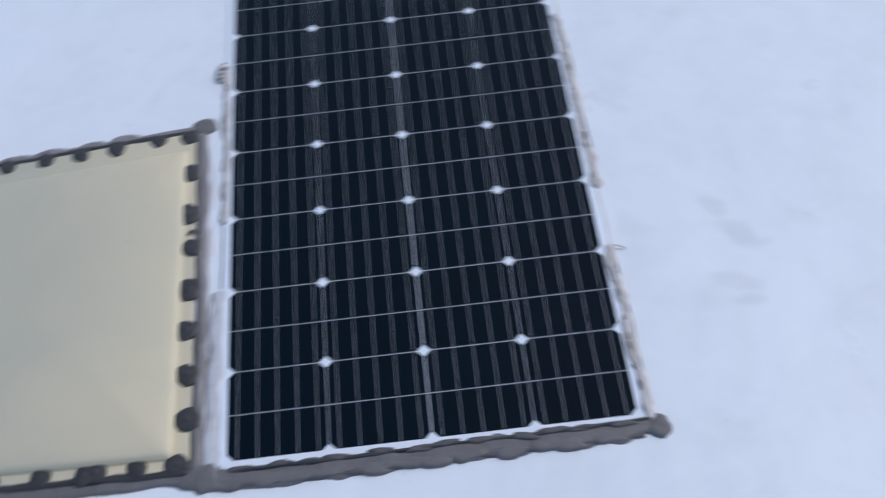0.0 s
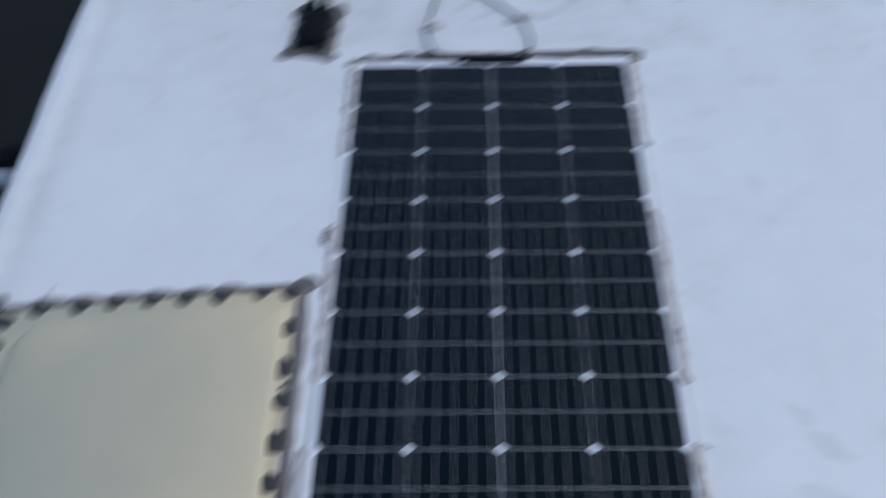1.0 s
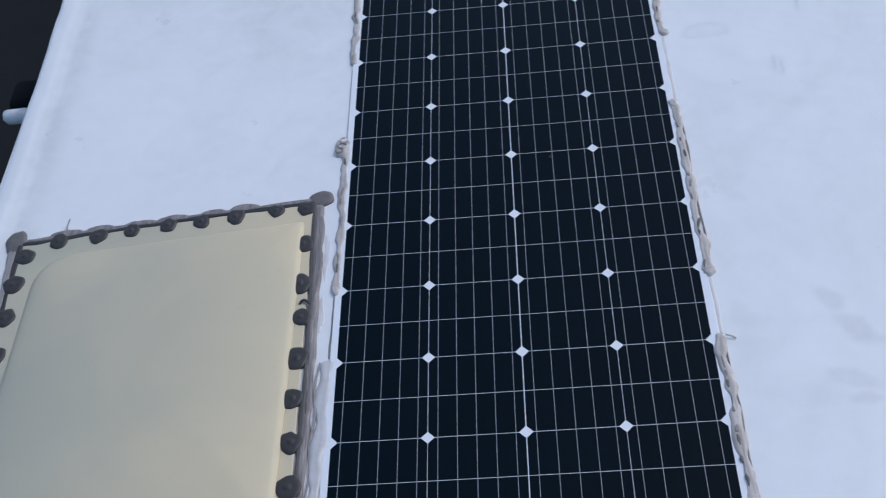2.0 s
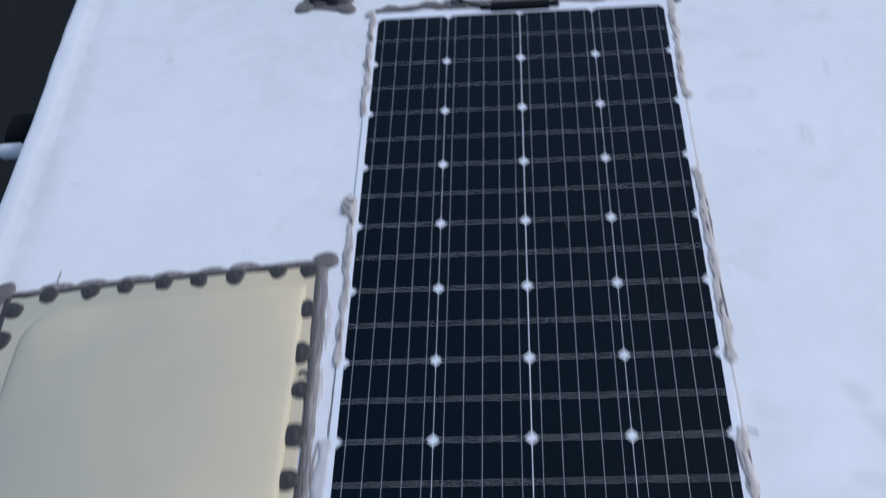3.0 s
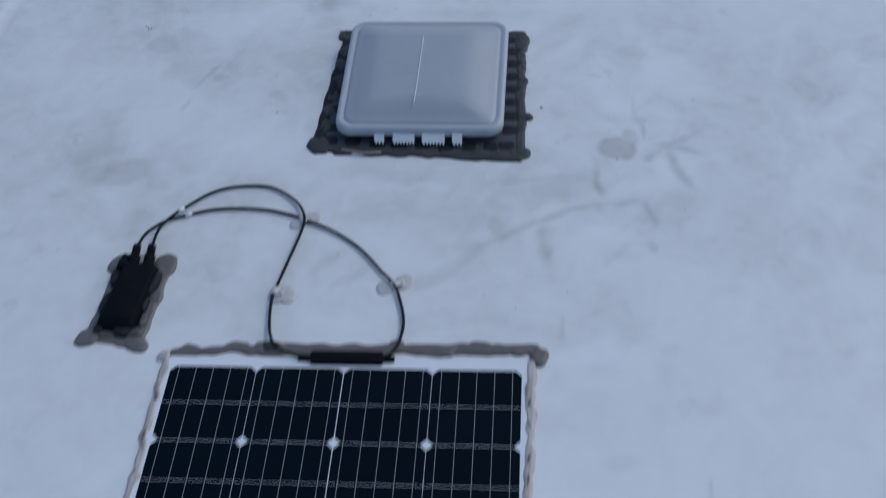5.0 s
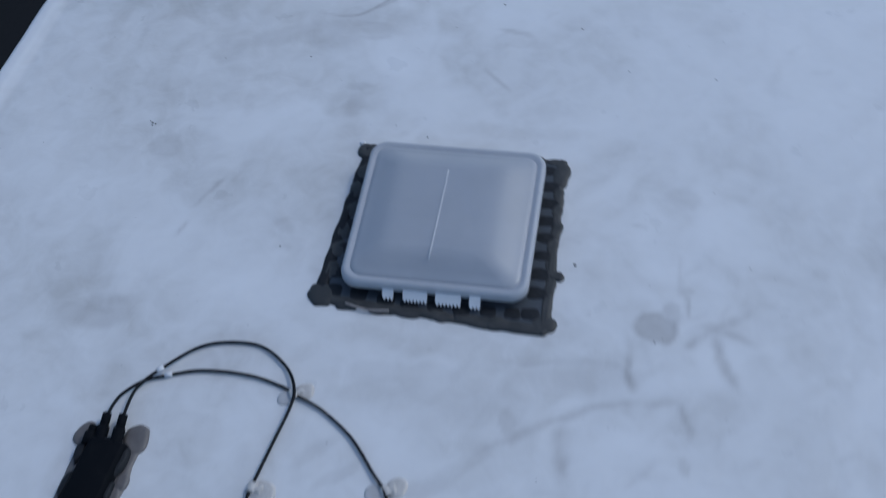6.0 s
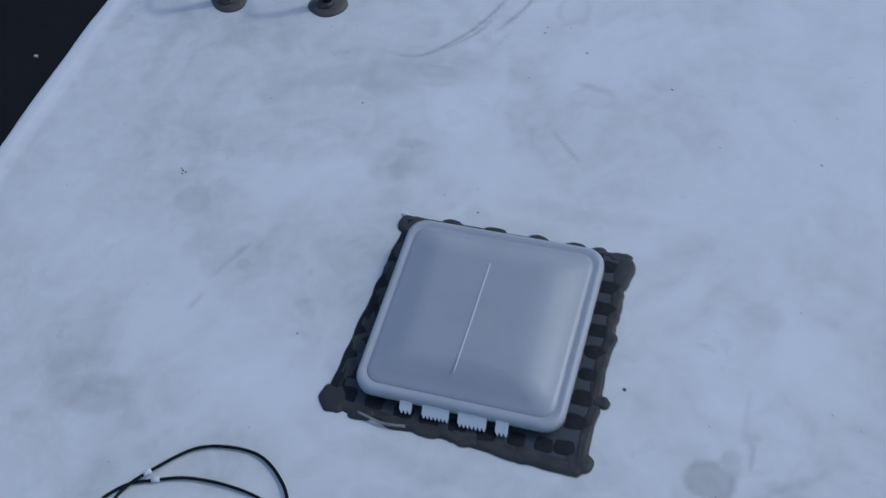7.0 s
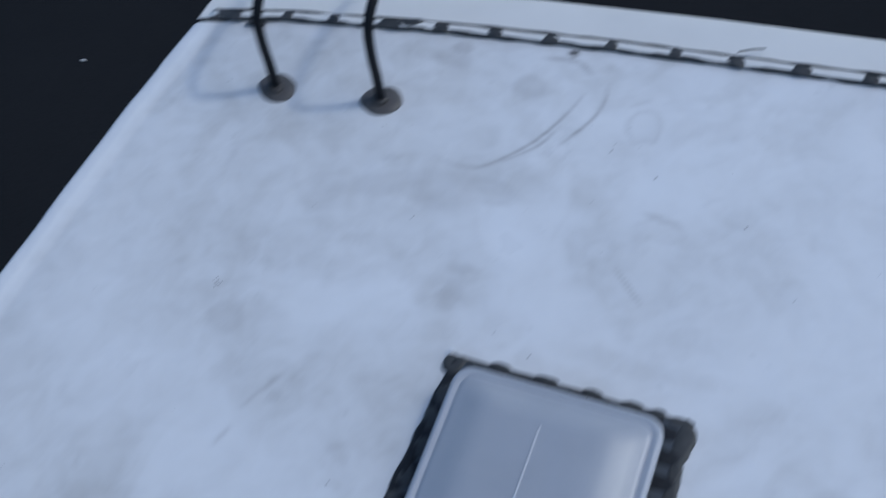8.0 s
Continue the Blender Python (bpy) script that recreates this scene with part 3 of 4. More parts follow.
def cap_place(u, v):
    """The front cap: flat behind the strip, then rolling down over the nose."""
    x = u
    far = float(np.interp(x, [-1.0, -0.93, -0.55, -0.258, 0.118, 0.478, 0.9, 1.36], [2.955, 2.99, 3.082, 3.136, 3.166, 3.186, 3.2, 3.1]))
    near = float(seam(x)) + 0.004
    if v <= 1:
        return Vector((x, near + (far - near) * v, 0.0055 + 0.002 * (1 - v)))
    a = (v - 1) * math.pi / 2
    return Vector((x, far + 0.05 * math.sin(min(a, math.pi / 2)), 0.0055 - 0.05 * (1 - math.cos(min(a, math.pi / 2))) - max(0, v - 2) * 1.0))


cap = part("front_cap", sheet_grid([float(a) for a in np.linspace(-0.972, 1.36, 90)], [0, 0.1, 0.3, 0.6, 0.9, 1, 1.2, 1.4, 1.6, 1.8, 2.0, 2.5, 3.2], cap_place), CAP)
tagged(cap, "smooth off-white fibreglass front cap of the camper", "roof cap", kind="structure")


def seam_strip():
    """White bar screwed over the joint of membrane and cap, sealed along both edges."""
    strip = thing("trim", (-0.2, 3.02, 0.01), "white joint strip sealed with dark brown sealant along the front cap", "trim", kind="structure")
    xs = [float(a) for a in np.linspace(-0.95, 1.34, 120)]
    loops = []
    for x in xs:
        y = float(seam(x)) + 0.016
        loops.append([Vector((x, y + a, z)) for a, z in ((-0.0095, 0.004), (-0.0095, 0.0085), (-0.008, 0.0095), (0.0095, 0.0115), (0.011, 0.0105), (0.011, 0.005))])
    piece("bar", skin(loops), CAP, strip, "white plastic joint bar")
    lo = [(x, float(seam(x)) + 0.0075) for x in xs]
    hi = [(x, float(seam(x)) + 0.0275) for x in xs]
    piece("sealant_bead", bead(lo, 0.0105, 0.008, 3, 0.45, 26, base=0.003, step=0.005), BROWN, strip)
    piece("sealant_bead", bead(hi, 0.0090, 0.010, 5, 0.4, 26, base=0.005, step=0.005), BROWN, strip)
    spots = [-0.905, -0.771, -0.664, -0.537, -0.423, -0.304, -0.184, -0.054, 0.079, 0.199, 0.332, 0.463, 0.595, 0.72]
    rng = random.Random(4)
    for k, x in enumerate(spots):
        y = float(seam(x)) + 0.016
        wide = 0.040 if k == 0 else 0.030 if k == 3 else 0.0175 + rng.random() * 0.005
        piece("sealant_dab", dab(x, y, wide * 0.82, 0.0135 + rng.random() * 0.003, 0.004, 30 + k, base=0.008, nub=0.15, ragged=0.25, square=0.4), BROWN, strip)
    piece("sealant_dab", dab(-0.49, 3.018, 0.030, 0.010, 0.006, 77, turn=0.25, base=0.008, ragged=0.35), BROWN, strip)
    piece("sealant_dab", dab(-0.835, 2.935, 0.02, 0.009, 0.005, 78, turn=0.2, base=0.006, ragged=0.35), BROWN, strip)
    piece("sealant_string", tube([(0.199, 3.088, 0.018), (0.225, 3.098, 0.022), (0.25, 3.108, 0.02)], 0.0016, 6, 0.004), DARK, strip)
    return strip


seam_strip()


def walls():
    """Sides of the camper below the roof, down to the ground."""
    def slab(name, lo, hi):
        tagged(part(name, box(lo, hi, 0.004, 1), WALL, smooth=False), "off-white fibreglass side wall of a camper", "wall", kind="structure")
    slab("wall_east", (XR - 0.05, YB + 0.05, -3.1), (XR - 0.012, 3.12, -0.105))
    slab("wall_west", (-1.048, YB + 0.05, -3.1), (-1.012, 1.7, -0.105))
    slab("wall_south", (-1.048, YB + 0.01, -3.1), (XR - 0.012, YB + 0.048, -0.105))
    front = [(-1.048, 1.70), (-1.02, 2.06), (-1.0, 2.5), (-0.965, 2.92), (-0.55, 3.05), (0.0, 3.13), (0.5, 3.16), (1.34, 3.10)]
    loops = [[Vector((x, y, -3.1)), Vector((x, y, -0.105)), Vector((x + 0.012, y - 0.03, -0.105)), Vector((x + 0.012, y - 0.03, -3.1))] for x, y in front]
    tagged(part("wall_north", skin(loops), WALL, smooth=False), "off-white fibreglass nose wall of a camper", "wall", kind="structure")


walls()
bm = bmesh.new()
bmesh.ops.create_grid(bm, x_segments=40, y_segments=40, size=600)
for v in bm.verts:
    v.co.z = -3.1
tagged(part("ground", bm, ASPHALT, smooth=False), "dark grey asphalt ground beside the camper", "asphalt", kind="structure")


# ---- flexible solar panel ----
P = 0.158
ROWS, COLS = 9, 4


def half_cell(up):
    """Half of a black silicon cell; only its outer corners are cut."""
    w, h, c = 0.1569 / 2, 0.0780, 0.0104
    out = [(-w, 0), (w, 0), (w, h - c), (w - c, h), (-w + c, h), (-w, h - c)]
    if not up:
        out = [(x, -y) for x, y in out][::-1]
    bm = bmesh.new()
    low = [bm.verts.new((x, y, 0)) for x, y in out]
    top = [bm.verts.new((x, y, 0.0004)) for x, y in out]
    bm.faces.new(top)
    for i in range(6):
        bm.faces.new((low[i], low[(i + 1) % 6], top[(i + 1) % 6], top[i]))
    return finish(bm, "cell", CELL, False)


def solar_panel():
    panel = thing("solar_module", (0, 0.558, 0), "thin flexible black solar panel with white border glued to the roof", "solar panel")
    piece("backsheet", skin([round_rect(0.3275, 0.728, 0.012, z, 0, 0.558) for z in (0.0, 0.0032)]), SHEET, panel, "white laminated backing sheet", False)
    # row of half cells, shared meshes
    upper, lower = half_cell(True), half_cell(False)
    shift = (0.0, -0.00025, 0.00025, 0.0)
    for r in range(ROWS):
        for c in range(COLS):
            x, y = (c - 1.5) * P + shift[c] * 1.0, (r - 0.5) * P
            for me, dy in ((upper, 0.00048), (lower, -0.00048)):
                ob = new("cell", me)
                ob.location = (x, y + dy, 0.0030)
                under(ob, panel)
    rib = bmesh.new()
    bmesh.ops.create_cube(rib, size=1)
    for v in rib.verts:
        v.co = Vector((v.co.x * 0.00080, v.co.y * (ROWS * P - 0.004), v.co.z * 0.0005))
    rib = finish(rib, "busbar", RIBBON, False)
    for c in range(COLS):
        for k in range(5):
            ob = new("busbar", rib)
            ob.location = ((c - 1.5) * P + (k - 2) * 0.0313, 0.553, 0.00355)
            under(ob, panel)
    # junction box along the far edge
    loops = [round_rect(0.066 * a, 0.0135 * b, 0.006, z, 0.002, 1.284) for a, b, z in ((1, 1, 0.0032), (1, 1, 0.010), (0.97, 0.88, 0.0125), (0.93, 0.7, 0.0135))]
    jb = piece("junction_box", skin(loops), BLACK, panel, "slim black junction box")
    for x in (-0.0755, 0.0775):
        piece("cable_grommet", skin([round_rect(0.011, 0.0055, 0.004, z, x, 1.283) for z in (0.003, 0.008, 0.0095)]), BLACK, jb)
    seals = [
        # far and near edges, thick grey-brown beads
        ([(-0.338, 1.286), (-0.30, 1.297), (-0.22, 1.304), (-0.13, 1.305)], 0.020, 0.0058, 1, TAUPE),
        ([(-0.16, 1.306), (-0.06, 1.308), (0.06, 1.310), (0.20, 1.312), (0.315, 1.311), (0.342, 1.306)], 0.027, 0.0062, 2, TAUPE),
        ([(-0.350, -0.186), (-0.25, -0.188), (-0.1, -0.186), (0.1, -0.183), (0.27, -0.183), (0.350, -0.176)], 0.034, 0.0065, 3, TAUPE),
        ([(-0.31, -0.1755), (-0.2, -0.176), (-0.1, -0.1745), (0.05, -0.1725), (0.2, -0.1715), (0.335, -0.167)], 0.0075, 0.0088, 12, BROWN),
        ([(-0.30, -0.199), (-0.1, -0.199), (0.05, -0.196), (0.2, -0.196), (0.32, -0.192)], 0.010, 0.0060, 13, UMBER),
        # long edges, laid in lengths with gaps
        ([(-0.330, 1.288), (-0.327, 1.22), (-0.329, 1.13), (-0.326, 1.05), (-0.329, 0.98), (-0.326, 0.945)], 0.017, 0.006, 4, PALE),
        ([(-0.331, 0.712), (-0.327, 0.66), (-0.328, 0.55), (-0.325, 0.47), (-0.328, 0.38), (-0.325, 0.320)], 0.017, 0.006, 5, PALE),
        ([(-0.332, 0.168), (-0.335, 0.06), (-0.337, -0.05), (-0.339, -0.17)], 0.030, 0.0055, 6, MILK),
        ([(0.334, 1.292), (0.330, 1.21), (0.332, 1.12), (0.328, 1.03), (0.331, 0.962)], 0.018, 0.006, 7, PALE),
        ([(0.326, 0.745), (0.330, 0.68), (0.327, 0.60), (0.330, 0.50), (0.327, 0.42), (0.331, 0.36), (0.329, 0.304)], 0.019, 0.006, 8, PALE),
        ([(0.328, 0.172), (0.326, 0.12), (0.331, 0.05), (0.327, -0.02), (0.332, -0.09), (0.335, -0.17)], 0.020, 0.007, 9, PALE),
        # thin residue of old sealant along the bare stretches of the edge
        ([(0.3325, 0.955), (0.3322, 0.85), (0.3325, 0.75)], 0.0080, 0.0016, 31, FILM),
        ([(0.3330, 0.298), (0.3335, 0.24), (0.3335, 0.17)], 0.0080, 0.0016, 32, FILM),
        # on the left these strips also stand for the shadow line at the sheet's edge
        ([(-0.3292, 0.935), (-0.3292, 0.84), (-0.3295, 0.72)], 0.0030, 0.0016, 33, MILK),
        ([(-0.3295, 0.310), (-0.3295, 0.25), (-0.3305, 0.17)], 0.0040, 0.0018, 34, ASH),
        # thin wavy skin lines on the pale beads' outer edges, darker as their edge shadow
        ([(-0.345, 0.166), (-0.350, 0.10), (-0.346, 0.05), (-0.352, 0.0), (-0.347, -0.06), (-0.353, -0.12), (-0.349, -0.165)], 0.0032, 0.0055, 26, ASH),
        ([(0.336, 0.71), (0.338, 0.60), (0.336, 0.50), (0.339, 0.40), (0.336, 0.31)], 0.004, 0.0025, 27, SMEAR),
        ([(0.336, 0.15), (0.337, 0.08), (0.340, 0.02), (0.338, -0.06), (0.342, -0.14)], 0.004, 0.0025, 28, SMEAR),
    ]
    for pts, w, h, seed, mat in seals:
        lump, wave = (0.46, 38) if mat is PALE else (0.44, 28)
        piece("sealant_bead", bead(pts, w, h, seed, lump, wave, base=0.0005), mat, panel)
    # brown creases where the pale beads were dragged along
    rng = random.Random(21)
    for side, y0, y1, n in ((-1, 0.96, 1.26, 6), (-1, 0.34, 0.66, 6), (1, 0.98, 1.27, 6), (1, 0.32, 0.72, 9), (1, -0.16, 0.14, 9)):
        for k in range(n):
            y = y0 + (y1 - y0) * (k + rng.random() * 0.8) / n
            x = side * (0.3285 + rng.uniform(-0.003, 0.002))
            piece("sealant_crease", dab(x, y, rng.uniform(0.0016, 0.0030), rng.uniform(0.005, 0.015), 0.0015, 700 + k, turn=rng.uniform(-0.25, 0.25), base=0.0058, ragged=0.5), rng.choice((TAUPE, ASH, ASH)), panel)
    # scallops pressed out along both sides of the near bead
    for k in range(12):
        x = -0.315 + k * 0.053 + 0.010 * math.sin(k * 1.7)
        piece("sealant_dab", dab(x, -0.1960 + 0.012 * (x + 0.3) * 0.6 + 0.0025 * math.sin(k * 2.9), 0.030, 0.0105, 0.0062, 800 + k, turn=0.1 * math.sin(k), ragged=0.35), TAUPE, panel)
        piece("sealant_dab", dab(x + 0.02, -0.1735 + 0.009 * (x + 0.3) * 0.6 + 0.002 * math.sin(k * 2.2), 0.024, 0.0065, 0.0085, 820 + k, turn=0.12 * math.sin(k * 1.4), ragged=0.35), UMBER, panel)
    # folded-over end of a bead
    for k, (dx, dy, r) in enumerate(((0.0, 0.0, 0.009), (0.003, 0.016, 0.008), (-0.005, -0.014, 0.007))):
        ring = [(-0.336 + dx + r * math.cos(a), 0.690 + dy + r * 0.8 * math.sin(a), 0.0078) for a in np.linspace(0.4 + k, 5.0 + k, 12)]
        piece("sealant_fold", tube(ring, 0.0021, 6, 0.003), PALE if k % 2 else ASH, panel)
    for x, y, rx, ry, seed, mat in ((-0.338, 0.688, 0.014, 0.026, 41, PALE), (-0.146, 1.307, 0.036, 0.016, 42, TAUPE), (0.345, 1.300, 0.016, 0.020, 43, TAUPE),
                                    (0.346, -0.178, 0.017, 0.021, 44, TAUPE), (-0.345, -0.184, 0.024, 0.024, 45, TAUPE), (-0.333, 1.286, 0.012, 0.012, 46, PALE),
                                    (0.334, 0.306, 0.013, 0.010, 47, PALE), (-0.328, 0.320, 0.007, 0.012, 48, PALE), (0.335, 0.965, 0.011, 0.010, 49, PALE), (0.325, 0.742, 0.009, 0.012, 50, PALE)):
        piece("sealant_dab", dab(x, y, rx, ry, 0.007, seed, ragged=0.3), mat, panel)
    piece("sealant_dab", dab(-0.140, 1.309, 0.018, 0.015, 0.011, 58, ragged=0.25), DARK, panel, "dark mound where the cable leaves")
    for k in range(9):
        x = -0.29 + k * 0.076 + 0.012 * math.sin(k * 2.3)
        if abs(x) > 0.07:
            piece("sealant_dab", dab(x, 1.305 + 0.012 * (x + 0.3) + (0.006 if k % 2 else -0.001), 0.022, 0.013 if x > 0 else 0.011, 0.0060, 500 + k, ragged=0.4), TAUPE, panel)
    piece("sealant_string", tube([(0.338, 0.164, 0.006), (0.347, 0.162, 0.005), (0.355, 0.158, 0.002)], 0.0015, 6, 0.003), PALE, panel)
    return panel


solar_panel()


# ---- cream cover plate ----
def quad_at(corners, u, v):
    """A place in a four-cornered plate: u to the right, v away."""
    (a, b, c, d) = corners
    return Vector(a).lerp(Vector(b), u).lerp(Vector(d).lerp(Vector(c), u), v)


def rounded_quad(corners, inset, radius, z, n=5, cut=0.0):
    """A loop inside a four-cornered plate, with rounded corners; cut: more rounding at the far left corner."""
    pts = [Vector((*c, z)) for c in corners]
    mid = sum(pts, Vector()) / 4
    out = []
    for i in range(4):
        p, q, r = pts[i - 1], pts[i], pts[(i + 1) % 4]
        a, b = (p - q).normalized(), (r - q).normalized()
        q = q + (a + b) * inset
        rr = radius + (cut if i == 3 else 0)
        for k in range(n + 1):
            t = k / n
            out.append((q + a * rr) * (1 - t) ** 2 + q * 2 * t * (1 - t) + (q + b * rr) * t * t)
    return out


def cover_plate():
    plate = thing("vent_cover", (-0.66, 0.18, 0), "yellowed cream plastic cover plate sealed to the roof with dark dabs", "vent cover")
    flange = [(-0.940, -0.150), (-0.372, -0.170), (-0.382, 0.540), (-0.953, 0.489)]
    piece("flange", skin([rounded_quad(flange, 0, 0.012, z) for z in (0.0, 0.0035)] + [rounded_quad(flange, 0.002, 0.012, 0.0045)]), CREAM, plate, "", False)
    raised = [(-0.912, -0.132), (-0.396, -0.146), (-0.396, 0.494), (-0.908, 0.449)]
    hill = ((0.06, 0.0195), (0.16, 0.0215), (0.32, 0.0245), (0.55, 0.0270), (0.8, 0.0283), (0.95, 0.0286))
    steps = ((0.0, 0.004), (0.002, 0.008), (0.005, 0.0140), (0.0075, 0.0162), (0.012, 0.0176))
    loops = [rounded_quad(raised, i, 0.012, z, 8, 0.07) for i, z in steps]
    rim, mid = loops[-1], sum(loops[-1], Vector()) / len(loops[-1])
    loops += [[Vector((*p.lerp(mid, f).xy, z)) for p in rim] for f, z in hill]
    # the far side of the panel slopes up softly from the flange
    for loop, ease in zip(loops, (0.0, 0.55, 0.65, 0.6, 0.5, 0.42, 0.25, 0.1) + (0.0,) * 3):
        for p in loop:
            p.z -= (p.z - 0.0045) * ease * min(1.0, max(0.0, (p.y - 0.30) / 0.14, (-0.82 - p.x) / 0.09))
    piece("raised_panel", skin(loops), CREAM, plate, "glossy raised middle panel")
    # sealant: dark line on the flange, taupe bead outside it
    edge = [(-0.949, 0.30), (-0.955, 0.487), (-0.80, 0.504), (-0.60, 0.523), (-0.381, 0.541), (-0.374, 0.36), (-0.369, 0.18), (-0.367, 0.0), (-0.369, -0.168), (-0.5, -0.166), (-0.66, -0.160), (-0.80, -0.156), (-0.94, -0.150), (-0.945, 0.05), (-0.949, 0.28)]
    runs = (edge[1:5], edge[4:9], edge[8:13], edge[12:] + edge[:2])
    for k, run in enumerate(runs):
        piece("sealant_bead", bead(run, (0.012, 0.010, 0.014, 0.012)[k], 0.0045, 50 + k, 0.42, 22, base=0.003), (DARK, UMBER, DARK, DARK)[k], plate, "dark brown inner bead")
    far_, right_, near_, left_ = [list(map(Vector, r)) for r in runs]
    def moved(run, dx, dy):
        return [(p.x + dx, p.y + dy) for p in run]
    for k, (run, w) in enumerate(((moved(far_, 0, 0.008), 0.013), (moved(right_, 0.0085, 0), 0.015), (moved(near_, 0, -0.012), 0.022), (moved(left_, -0.010, 0), 0.020))):
        piece("sealant_bead", bead(run, w, 0.0055, 60 + k, 0.34, 20, base=0.0005), (SMEAR, SMEAR, TAUPE, ASH)[k], plate, "grey-brown outer bead")
    for k in range(8):
        y = -0.12 + k * 0.083 + 0.016 * math.sin(k * 2.1)
        piece("sealant_dab", dab(-0.3640 + 0.002 * math.sin(k * 1.3), y, 0.0065, 0.040, 0.0052, 560 + k, turn=0.08 * math.sin(k * 3.1), ragged=0.35), SMEAR, plate)
    # pale film wiped off on the membrane beside it
    for k, (x, y, rx, ry) in enumerate(((-0.350, 0.40, 0.006, 0.05), (-0.3505, 0.26, 0.007, 0.045), (-0.352, 0.10, 0.006, 0.06), (-0.351, -0.06, 0.007, 0.07))):
        piece("sealant_film", dab(x, y, rx, ry, 0.0012, 580 + k, ragged=0.5), FILM, plate)
    spots = [(-0.396, 0.436, 0), (-0.394, 0.339, 0), (-0.388, 0.262, 0), (-0.386, 0.173, 0), (-0.386, 0.091, 0), (-0.382, 0.006, 0), (-0.380, -0.078, 0), (-0.392, -0.154, 0)]
    spots += [(-0.878, 0.478, 1), (-0.801, 0.484, 1), (-0.736, 0.492, 1), (-0.665, 0.499, 1), (-0.600, 0.503, 1), (-0.534, 0.510, 1), (-0.455, 0.516, 1), (-0.396, 0.516, 1)]
    spots += [(-0.453, -0.152, 1), (-0.517, -0.152, 1), (-0.535, -0.155, 1), (-0.600, -0.150, 1), (-0.68, -0.147, 1), (-0.75, -0.145, 1), (-0.83, -0.143, 1), (-0.90, -0.14, 1)]
    spots += [(-0.935, 0.455, 0), (-0.942, 0.385, 0), (-0.938, 0.305, 0), (-0.936, 0.22, 0), (-0.935, 0.13, 0), (-0.934, 0.04, 0), (-0.933, -0.05, 0)]
    rng = random.Random(8)
    for k, (x, y, flat) in enumerate(spots):
        r = 0.0158 + rng.random() * 0.003
        r *= 1.0 if flat else 1.22
        x += 0.0 if flat else 0.001 if x > -0.7 else -0.002
        y += 0.010 if y > 0.47 else 0.0
        piece("sealant_dab", dab(x, y, r, r * 1.05, 0.0036, 100 + k, base=0.0045, ragged=0.2, nub=0.3), DARK, plate)
    for x, y, rx, ry, s in ((-0.371, 0.551, 0.022, 0.021, 1), (-0.965, 0.495, 0.020, 0.030, 2), (-0.36, -0.178, 0.030, 0.024, 3)):
        piece("sealant_dab", dab(x, y, rx, ry, 0.0060, 140 + s, ragged=0.25), TAUPE, plate, "grey-brown corner dab")
    for x, y in ((-0.80, 0.503), (-0.73, 0.510), (-0.66, 0.517), (-0.585, 0.523), (-0.52, 0.530), (-0.87, 0.497)):
        piece("sealant_dab", dab(x, y + 0.0135, 0.030, 0.0085, 0.0045, 160 + int(x * 100), turn=0.09, ragged=0.3), SMEAR, plate, "grey-brown dab")
    piece("sealant_string", tube([(-0.868, 0.516, 0.004), (-0.867, 0.526, 0.009), (-0.862, 0.536, 0.016)], 0.0017, 6, 0.003), PALE, plate)
    return plate


cover_plate()


